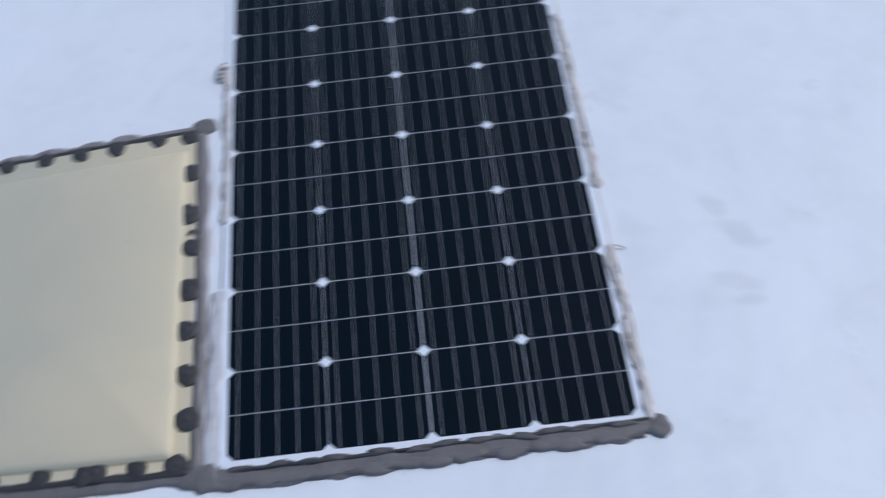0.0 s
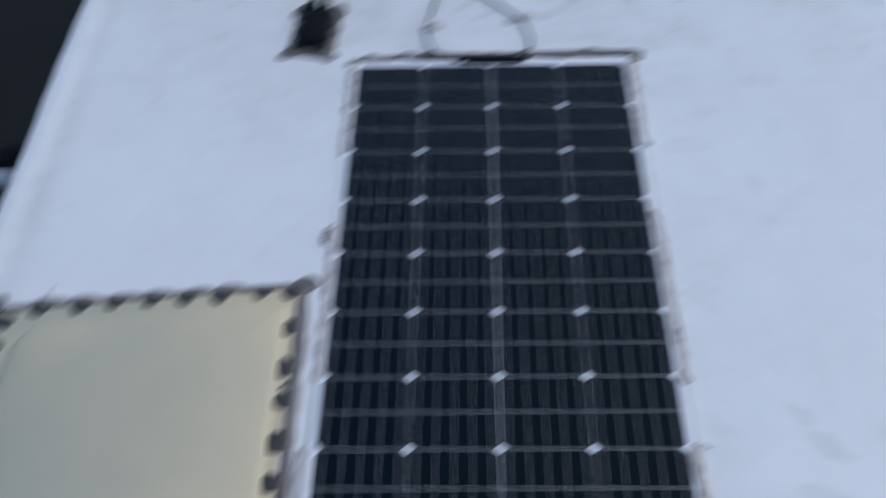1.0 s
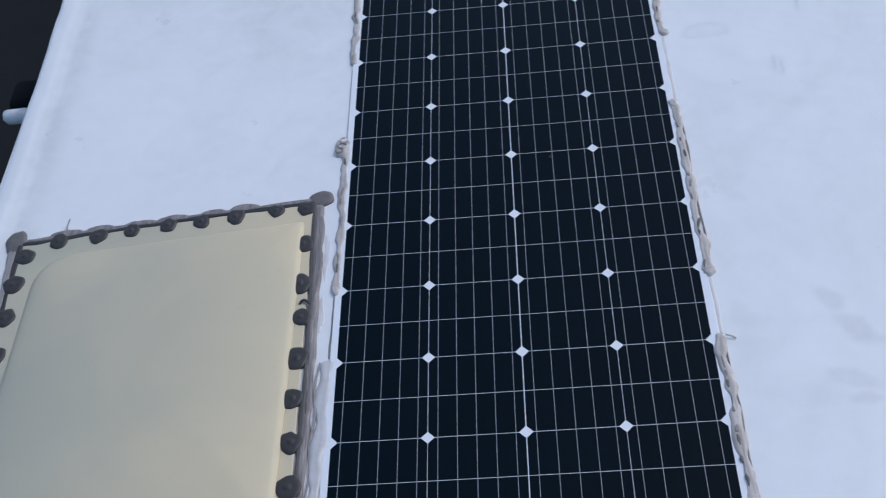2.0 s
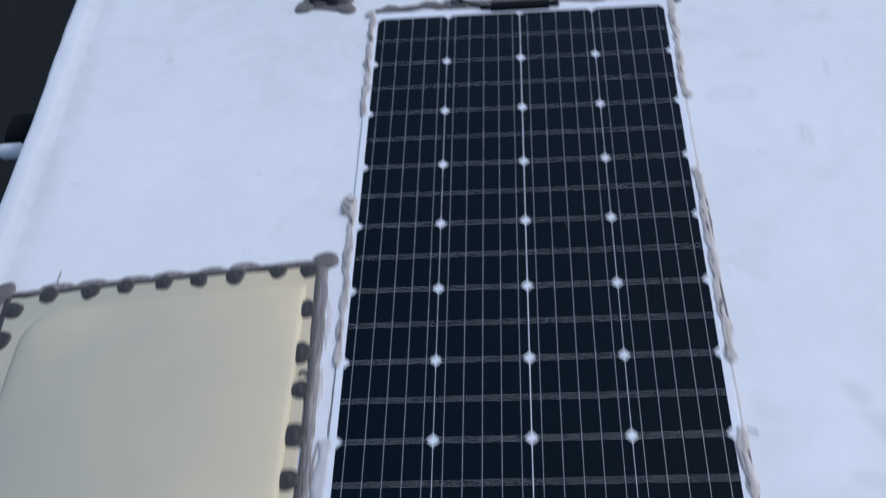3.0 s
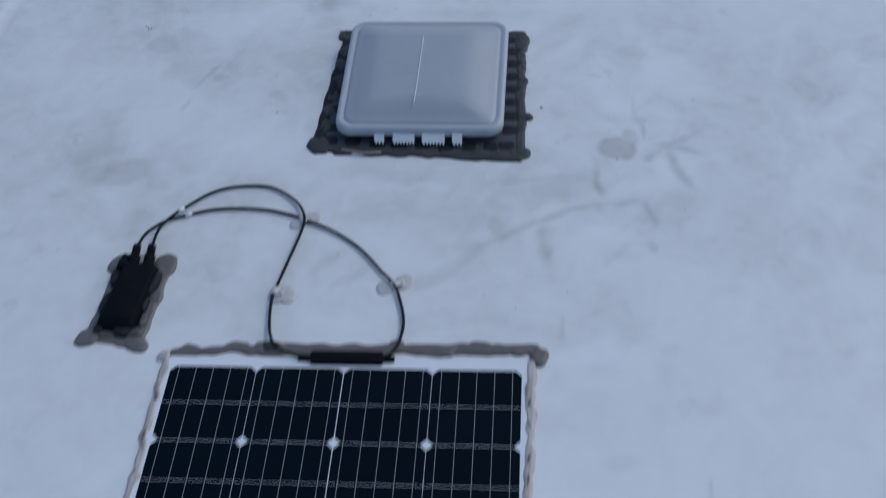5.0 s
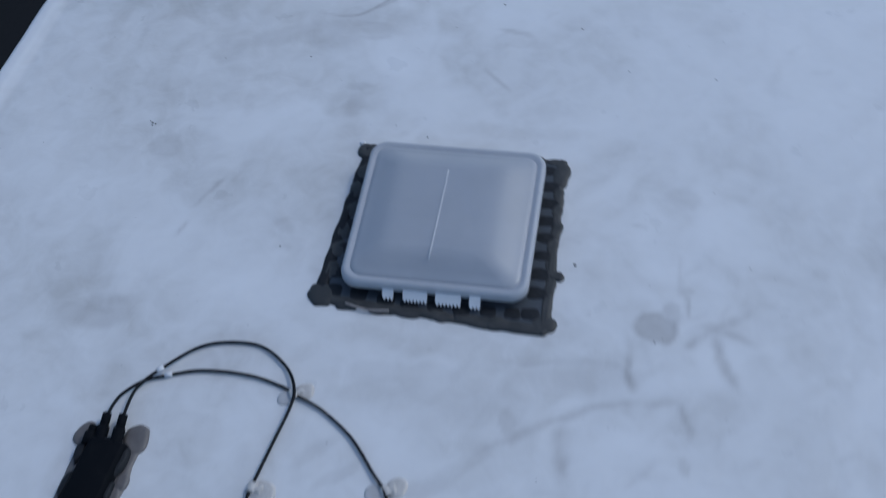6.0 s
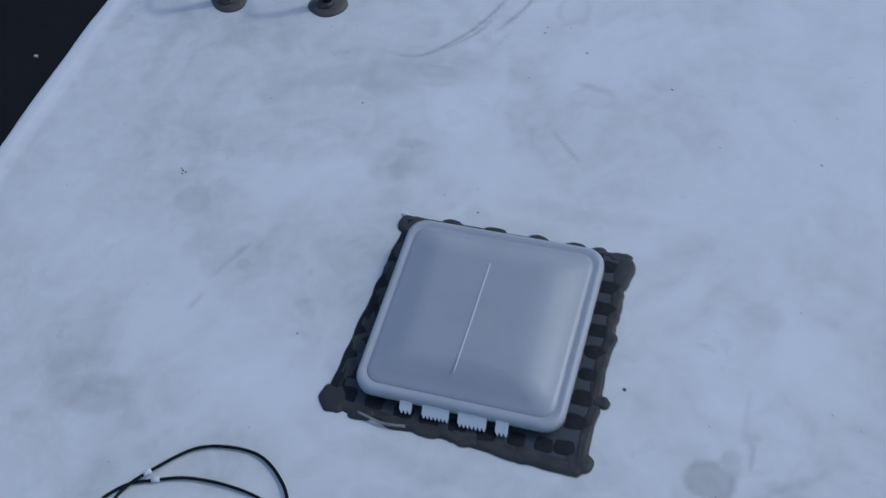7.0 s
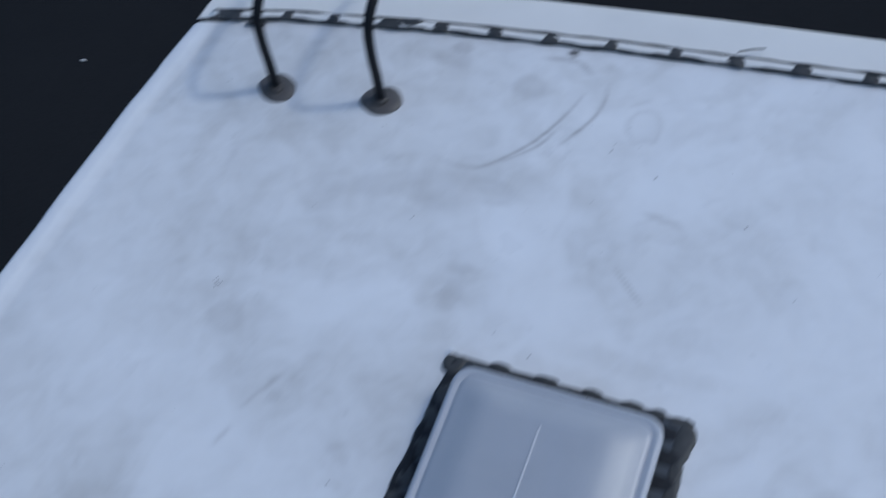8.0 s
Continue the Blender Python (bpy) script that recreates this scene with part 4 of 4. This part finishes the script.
# ---- roof vent with frosted lid ----
def roof_vent():
    vent = thing("roof_vent", (0.09, 2.035, 0), "square roof vent with smoky frosted lid in dark sealant", "roof vent")
    fl = [(-0.118, 1.850), (0.296, 1.828), (0.291, 2.236), (-0.100, 2.244)]
    piece("flange", skin([rounded_quad(fl, 0, 0.01, 0.0), rounded_quad(fl, 0, 0.01, 0.004), rounded_quad(fl, 0.002, 0.01, 0.005)]), FLANGE, vent, "dark blue-grey plastic flange", False)
    cx, cy, tw = 0.0890, 2.036, radians(-0.8)
    piece("collar", skin([round_rect(0.150, 0.150, 0.02, z, cx, cy, tw) for z in (0.004, 0.036)]), FLANGE, vent, "dark upright collar")
    sk = 0.07
    hw, hd = 0.1790, 0.1735
    prof = ((-0.010, 0.030), (-0.002, 0.0305), (0.0, 0.034), (0.0, 0.046), (-0.002, 0.0508), (-0.006, 0.0533), (-0.010, 0.0530), (-0.0135, 0.0514), (-0.017, 0.0508))
    rim = [round_rect(hw + a, hd + a, 0.034 + a * 0.5, z, cx, cy, tw, 8, sk) for a, z in prof]
    # pale rolled rim, then a raised centre with four sloping flanks
    lid = piece("lid", skin(rim), RIM, vent, "pale rolled rim of a frosted lid")
    dome = [round_rect(w, d, r, z, cx - off, cy, tw, 8, sk) for w, d, r, z, off in
            ((0.1628, 0.1573, 0.026, 0.0506, 0), (0.1615, 0.1560, 0.026, 0.0524, 0), (0.1540, 0.1490, 0.025, 0.0542, 0), (0.1380, 0.1360, 0.024, 0.0606, 0.001), (0.1140, 0.1190, 0.022, 0.0704, 0.002),
             (0.1000, 0.1090, 0.020, 0.0732, 0.003), (0.0840, 0.1030, 0.016, 0.0746, 0.004), (0.0400, 0.0990, 0.008, 0.0754, 0.005), (0.0040, 0.0970, 0.002, 0.0758, 0.0055))]
    piece("raised_centre", skin(dome), LID, lid, "smoky translucent raised centre")
    # thin white line along the ridge, built as a slim tube
    ridge = [Vector((0.0765, 1.911, 0.0677)), Vector((0.0800, 2.019, 0.0753)), Vector((0.0825, 2.125, 0.0826))]
    piece("moulded_rib", tube(ridge, 0.0011, 6, 0.02), WHITE, lid, "thin white line along the ridge of the lid")
    # toothed white hinge tabs along the near side
    for x, w in ((0.004, 0.021), (0.056, 0.046), (0.119, 0.048), (0.1695, 0.021)):
        yb = 1.862 - (x - 0.09) * 0.03
        bm = bmesh.new()
        teeth = max(3, int(w / 0.0065))
        top = [(x - w / 2, yb + 0.004, 0.033), (x + w / 2, yb + 0.004, 0.033)]
        low = []
        for k in range(teeth * 4 + 1):
            deep = 0.0035 if (k % 4) in (1, 2) else 0.0
            low.append((x + w / 2 - w * k / (teeth * 4), yb - 0.0125 - deep, 0.016 - deep))
        ring = top + low
        a = [bm.verts.new(p) for p in ring]
        b = [bm.verts.new((p[0], p[1] + 0.002, p[2] - 0.003)) for p in ring]
        bm.faces.new(a)
        bm.faces.new(b[::-1])
        for i in range(len(ring)):
            j = (i + 1) % len(ring)
            bm.faces.new((a[i], b[i], b[j], a[j]))
        piece("hinge_tab", bm, WHITE, lid, "toothed white hinge tab", False)
    # sealant round the flange
    runs = ([(-0.128, 1.850), (0.0, 1.838), (0.15, 1.829), (0.300, 1.820)], [(0.300, 1.818), (0.301, 1.95), (0.299, 2.10), (0.295, 2.238)],
            [(0.296, 2.240), (0.15, 2.245), (0.0, 2.249), (-0.106, 2.252)], [(-0.108, 2.252), (-0.117, 2.10), (-0.126, 1.95), (-0.132, 1.846)])
    for k, (run, w) in enumerate(zip(runs, (0.025, 0.022, 0.012, 0.024))):
        piece("sealant_bead", bead(run, w, 0.0062, 70 + k, 0.22, 24, base=0.001), SOOT if k == 3 else BROWN, vent)
    # scallops where the bead was pressed outwards
    scallops = [(0.300, 2.206, 0.018, 0.042), (0.285, 2.238, 0.022, 0.012), (-0.03, 2.254, 0.022, 0.009), (0.05, 2.252, 0.018, 0.009), (0.13, 2.250, 0.020, 0.010), (0.20, 2.247, 0.018, 0.011), (0.247, 2.245, 0.016, 0.010), (-0.110, 2.236, 0.022, 0.030), (-0.130, 1.858, 0.027, 0.028), (0.298, 1.830, 0.022, 0.024), (0.312, 1.945, 0.017, 0.012)]
    scallops += [(0.300 + 0.003 * math.sin(k * 1.9), 1.872 + 0.047 * k, 0.012, 0.025) for k in range(7)]
    scallops += [(-0.121 + 0.0030 * k, 1.915 + 0.052 * k, 0.017, 0.026) for k in range(6)]
    scallops += [(-0.07 + 0.058 * k, 1.838 - 0.0026 * k, 0.030, 0.013 + 0.002 * (k % 2)) for k in range(6)]
    for k, (x, y, rx, ry) in enumerate(scallops):
        piece("sealant_dab", dab(x, y, rx, ry, 0.0064, 180 + k, ragged=0.3), BROWN, vent)
    spots = [(-0.103, 1.868), (-0.055, 1.862), (0.0, 1.850), (0.045, 1.846), (0.095, 1.848), (0.145, 1.846), (0.195, 1.848), (0.240, 1.848), (0.274, 1.850)]
    spots += [(0.282, 1.90), (0.283, 1.945), (0.282, 1.99), (0.282, 2.035), (0.282, 2.08), (0.280, 2.125), (0.279, 2.17), (0.270, 2.214)]
    spots += [(-0.108, 1.91), (-0.104, 1.97), (-0.102, 2.03), (-0.099, 2.09), (-0.096, 2.15), (-0.091, 2.21), (-0.03, 2.238), (0.04, 2.236), (0.11, 2.236), (0.18, 2.234), (0.24, 2.232)]
    rng = random.Random(5)
    for k, (x, y) in enumerate(spots):
        r = 0.0135 + rng.random() * 0.003
        side = abs(y - 2.03) < 0.16
        piece("sealant_dab", dab(x, y, r * (1.3 if side else 1.1), r * 0.95, 0.0013, 200 + k, base=0.0047, nub=0.3, ragged=0.16, square=0.8), SOOT, vent)
    piece("sealant_speck", dab(-0.128, 2.260, 0.0065, 0.0050, 0.004, 290, ragged=0.4), WHITE, vent, "small white speck of sealant")
    piece("sealant_string", tube([(-0.075, 1.836, 0.008), (-0.03, 1.826, 0.007), (0.01, 1.829, 0.006)], 0.0026, 6, 0.004), ASH, vent, "pale streak of sealant")
    return vent


roof_vent()


# ---- cable entry housing and panel cables ----
def cable_entry():
    ent = thing("cable_entry", (-0.428, 1.42, 0), "black plastic cable entry housing bedded in grey-brown sealant", "cable entry")
    tw = radians(-6)
    loops = [round_rect(a, b, r, z, -0.432 + dx, 1.415 + dy, tw, 5) for a, b, r, z, dx, dy in
             ((0.038, 0.083, 0.008, 0.0, 0, 0), (0.0375, 0.082, 0.008, 0.006, 0, 0), (0.034, 0.076, 0.007, 0.020, 0.001, 0.004), (0.031, 0.070, 0.006, 0.026, 0.002, 0.006), (0.028, 0.064, 0.005, 0.0275, 0.002, 0.007))]
    body = piece("housing", skin(loops), BLACK, ent, "black wedge-shaped housing")
    for x, y0, y1 in ((-0.460, 1.482, 1.518), (-0.439, 1.475, 1.545), (-0.409, 1.472, 1.545)):
        lean = -0.006 if y1 > 1.53 else 0.0
        for ra, ya, yb in ((0.0115, y0, y0 + (y1 - y0) * 0.62), (0.0085, y0 + (y1 - y0) * 0.6, y1)):
            t0, t1 = (ya - y0) / (y1 - y0), (yb - y0) / (y1 - y0)
            piece("gland_nut", tube([(x + lean * t0, ya, 0.016), (x + lean * t1, yb, 0.016)], ra, 8, 0.01), BLACK, body)
    # sealant: thin along the sides, lobes at the corners
    piece("sealant_puddle", dab(-0.430, 1.412, 0.055, 0.100, 0.005, 260, turn=radians(-6), ragged=0.08, square=0.5), TAUPE, ent)
    ring = [(-0.474, 1.500), (-0.476, 1.44), (-0.482, 1.37), (-0.482, 1.332), (-0.44, 1.322), (-0.396, 1.322), (-0.388, 1.38), (-0.384, 1.45), (-0.377, 1.505)]
    piece("sealant_bead", bead(ring, 0.024, 0.0062, 81, 0.3, 24, base=0.0), TAUPE, ent)
    for x, y, rx, ry, t, s in ((-0.478, 1.507, 0.020, 0.027, -0.3, 1), (-0.487, 1.325, 0.028, 0.022, 0.5, 2), (-0.396, 1.314, 0.027, 0.021, -0.4, 3), (-0.381, 1.506, 0.025, 0.031, -0.1, 4), (-0.380, 1.425, 0.013, 0.016, 0, 5)):
        piece("sealant_dab", dab(x, y, rx, ry, 0.0066, 240 + s, turn=t, ragged=0.2), TAUPE, ent)
    for x, y, rx, ry, h, s in ((-0.470, 1.470, 0.009, 0.030, 0.016, 10), (-0.476, 1.405, 0.008, 0.026, 0.014, 11), (-0.393, 1.455, 0.009, 0.028, 0.017, 12), (-0.397, 1.400, 0.008, 0.022, 0.015, 13),
                               (-0.470, 1.345, 0.013, 0.016, 0.014, 14), (-0.430, 1.488, 0.030, 0.014, 0.020, 15), (-0.425, 1.338, 0.022, 0.010, 0.016, 16)):
        piece("sealant_dab", dab(x, y, rx, ry, h, 270 + s, turn=radians(-6), ragged=0.45), SOOT, ent, "black sealant smeared over the foot")
    for x, y, rx, ry, h, s in ((-0.405, 1.335, 0.020, 0.010, 0.012, 6), (-0.455, 1.330, 0.016, 0.008, 0.010, 7), (-0.391, 1.365, 0.008, 0.018, 0.012, 8)):
        piece("sealant_dab", dab(x, y, rx, ry, h, 250 + s, ragged=0.3), UMBER, ent)
    return ent


cable_entry()


def panel_cable(name, points, label, tape):
    cab = thing(name, (*points[0][:2], 0), label, "cable", group="solar panel cables")
    piece("sheath", tube(points, 0.0029, 8, 0.006), RUBBER, cab)
    x, y, z, a = tape
    d = Vector((math.cos(a), math.sin(a), 0)) * 0.007
    piece("tape_tag", tube([Vector((x, y, z)) - d, Vector((x, y, z)), Vector((x, y, z)) + d], 0.0047, 8, 0.004), WHITE, cab, "white tape tag")
    return cab


panel_cable("solar_cable", [(-0.445, 1.535, 0.016), (-0.442, 1.571, 0.012), (-0.432, 1.597, 0.009), (-0.405, 1.626, 0.006), (-0.367, 1.642, 0.005), (-0.317, 1.658, 0.005), (-0.257, 1.662, 0.005), (-0.196, 1.656, 0.005), (-0.140, 1.639, 0.004),
                            (-0.118, 1.626, 0.006), (-0.070, 1.604, 0.005), (-0.007, 1.556, 0.005), (0.044, 1.493, 0.006), (0.071, 1.459, 0.008), (0.086, 1.421, 0.007), (0.097, 1.369, 0.006), (0.093, 1.318, 0.010), (0.081, 1.293, 0.011), (0.066, 1.284, 0.008)],
            "black cable running from the junction box to the cable entry", (-0.365, 1.6435, 0.006, 0.35))
panel_cable("solar_cable", [(-0.415, 1.535, 0.016), (-0.415, 1.585, 0.013), (-0.408, 1.614, 0.011), (-0.383, 1.648, 0.011), (-0.326, 1.708, 0.006), (-0.267, 1.727, 0.005), (-0.205, 1.722, 0.005), (-0.151, 1.682, 0.007), (-0.126, 1.637, 0.011),
                            (-0.125, 1.600, 0.009), (-0.138, 1.533, 0.006), (-0.151, 1.462, 0.006), (-0.157, 1.424, 0.006), (-0.153, 1.371, 0.007), (-0.143, 1.327, 0.011), (-0.124, 1.301, 0.013), (-0.085, 1.285, 0.010), (-0.064, 1.284, 0.008)],
            "black looped cable running from the junction box to the cable entry", (-0.381, 1.650, 0.012, 0.8))


def cable_clip(x, y, milky, clear, turn, seed):
    """Two lapping adhesive pads, one milky and one clear, with a small lumpy clamp over the cable."""
    clip = thing("cable_clip", (x, y, 0), "small translucent adhesive pads clamping a black cable", "cable clip", group="cable clips")
    dx, dy, r = milky
    pad = piece("pad", dab(x + dx, y + dy, r, r * 0.9, 0.0042, seed, turn, ragged=0.12), CLOUDY, clip, "milky round glue pad")
    dx, dy, r = clear
    piece("pad", dab(x + dx, y + dy, r, r * 0.92, 0.0030, seed + 50, turn, ragged=0.12), PAD, clip, "clear greyish glue pad")
    c, s = math.cos(turn), math.sin(turn)
    loops = []
    for k in range(11):
        a = math.pi * k / 10
        u, z = 0.0085 * math.cos(a), 0.002 + 0.0088 * math.sin(a) ** 0.7
        loops.append([Vector((x + u * c - v * s, y + u * s + v * c, z - 0.0015 * (abs(v) > 0.0075))) for v in (-0.009, -0.0072, -0.0025, 0.0025, 0.0072, 0.009)])
    piece("clamp", skin(loops, closed=False), CLOUDY, pad, "cloudy white clamp")
    piece("clamp_lump", dab(x + milky[0] * 0.6, y + milky[1] * 0.6, 0.009, 0.008, 0.0085, seed + 90, turn, ragged=0.5), CLOUDY, pad)
    return clip


cable_clip(-0.127, 1.630, (0.018, 0.010, 0.019), (-0.011, -0.006, 0.018), 0.5, 301)
cable_clip(-0.154, 1.441, (0.020, -0.004, 0.023), (0.004, -0.010, 0.017), -0.2, 302)
cable_clip(0.073, 1.461, (0.017, 0.010, 0.020), (-0.017, -0.004, 0.020), 0.75, 303)


# ---- two hoses through the roof ----
def hose(x, y, lean, seed):
    h = thing("cable_conduit", (x, y, 0), "thick black flexible conduit rising from a round brown sealant disc", "conduit", group="roof conduits")
    disc = piece("sealant_disc", dab(x, y + 0.002, 0.046, 0.040, 0.009, seed, ragged=0.12), UMBER, h, "round grey-brown sealant disc")
    piece("collar", dab(x - 0.001, y - 0.003, 0.019, 0.018, 0.008, seed + 1, base=0.0085, ragged=0.2), DARK, disc, "dark sealant collar")
    pts = [(x, y, 0.0), (x + lean * 0.2, y + 0.004, 0.06), (x + lean * 0.7, y + 0.006, 0.14), (x + lean, y + 0.020, 0.195), (x + lean * 1.1, y + 0.075, 0.232), (x + lean * 1.0, y + 0.18, 0.245),
           (x + lean * 0.8, y + 0.34, 0.235), (x + lean * 0.5, y + 0.50, 0.14), (x + lean * 0.3, y + 0.56, -0.06), (x, y + 0.56, -0.4)]
    piece("sheath", tube(pts, 0.0105, 12, 0.01), RUBBER, h, "smooth black sheath")
    return h


hose(-0.705, 2.765, -0.006, 320)
hose(-0.472, 2.787, -0.005, 330)


# ---- bracket on the side wall ----
def awning_bracket():
    b = thing("awning_bracket", (-1.12, 1.15, -0.2), "black awning bracket with pale cap on the side wall", "bracket")
    arm = piece("arm", box((-1.215, 1.112, -0.215), (-1.046, 1.21, -0.165), 0.02, 3), BLACK, b)
    loops = [round_rect(a, c, min(a, c) * 0.8, z, -1.187, 1.090, 0.05) for a, c, z in ((0.028, 0.012, -0.20), (0.034, 0.015, -0.185), (0.030, 0.012, -0.172), (0.016, 0.006, -0.168))]
    piece("end_cap", skin(loops), WHITE, arm, "pale plastic end cap")
    return b


awning_bracket()


# ---- small leavings ----
def sealant_curl():
    ob = part("sealant_curl", tube([(-0.372, 0.290, 0.007), (-0.380, 0.297, 0.009), (-0.387, 0.297, 0.007), (-0.390, 0.292, 0.0055)], 0.0024, 7, 0.002), DARK)
    under(ob, bpy.data.objects["vent_cover"])


sealant_curl()


def litter():
    scrap = part("litter_scrap", dab(-3.97, 5.26, 0.015, 0.010, 0.008, 900, base=-3.1, ragged=0.5), WALL)
    tagged(scrap, "small pale scrap of litter lying on dark asphalt", "litter")


litter()


# ---- specks and crumbs on the membrane ----
def crumbs():
    rng = random.Random(11)
    bm = bmesh.new()
    def crumb(x, y, r):
        m = bmesh.ops.create_icosphere(bm, subdivisions=1, radius=r, matrix=Matrix.Translation((x, y, r * 0.25)))
        for v in m["verts"]:
            v.co.z *= 0.6
            v.co.x += (rng.random() - 0.5) * r * 0.5
    for x, y, r in ((-0.602, 2.279, 0.0022), (-0.594, 2.276, 0.0018), (-0.608, 2.284, 0.0016), (-0.600, 2.271, 0.0018), (0.345, 1.978, 0.003), (-0.235, 1.965, 0.002),
                    (0.008, 2.29, 0.002), (0.502, 1.815, 0.002), (0.605, 2.52, 0.002), (-0.3, 2.52, 0.0018), (0.305, 2.664, 0.002), (0.119, 2.736, 0.0022), (0.02, 2.78, 0.002), (-0.129, 3.022, 0.0055), (-0.122, 3.024, 0.004)):
        crumb(x, y, r)
    for x, y, r in ((-0.045, 0.90, 0.0022), (0.075, 0.615, 0.003), (-0.02, 0.93, 0.0012), (0.21, 0.46, 0.0013), (0.11, 0.79, 0.001), (-0.21, 0.33, 0.001), (0.05, 0.20, 0.0012), (-0.12, 1.13, 0.001)):
        m = bmesh.ops.create_icosphere(bm, subdivisions=1, radius=r, matrix=Matrix.Translation((x, y, 0.0042 + r * 0.2)))
    for _ in range(60):
        crumb(rng.uniform(-0.95, 1.0), rng.uniform(1.35, 2.9), rng.uniform(0.0005, 0.0013))
    ob = part("dirt_crumbs", bm, DARK)
    tagged(ob, "scattered dark dirt crumbs on the membrane and solar panel", "dirt", kind="stuff")


crumbs()
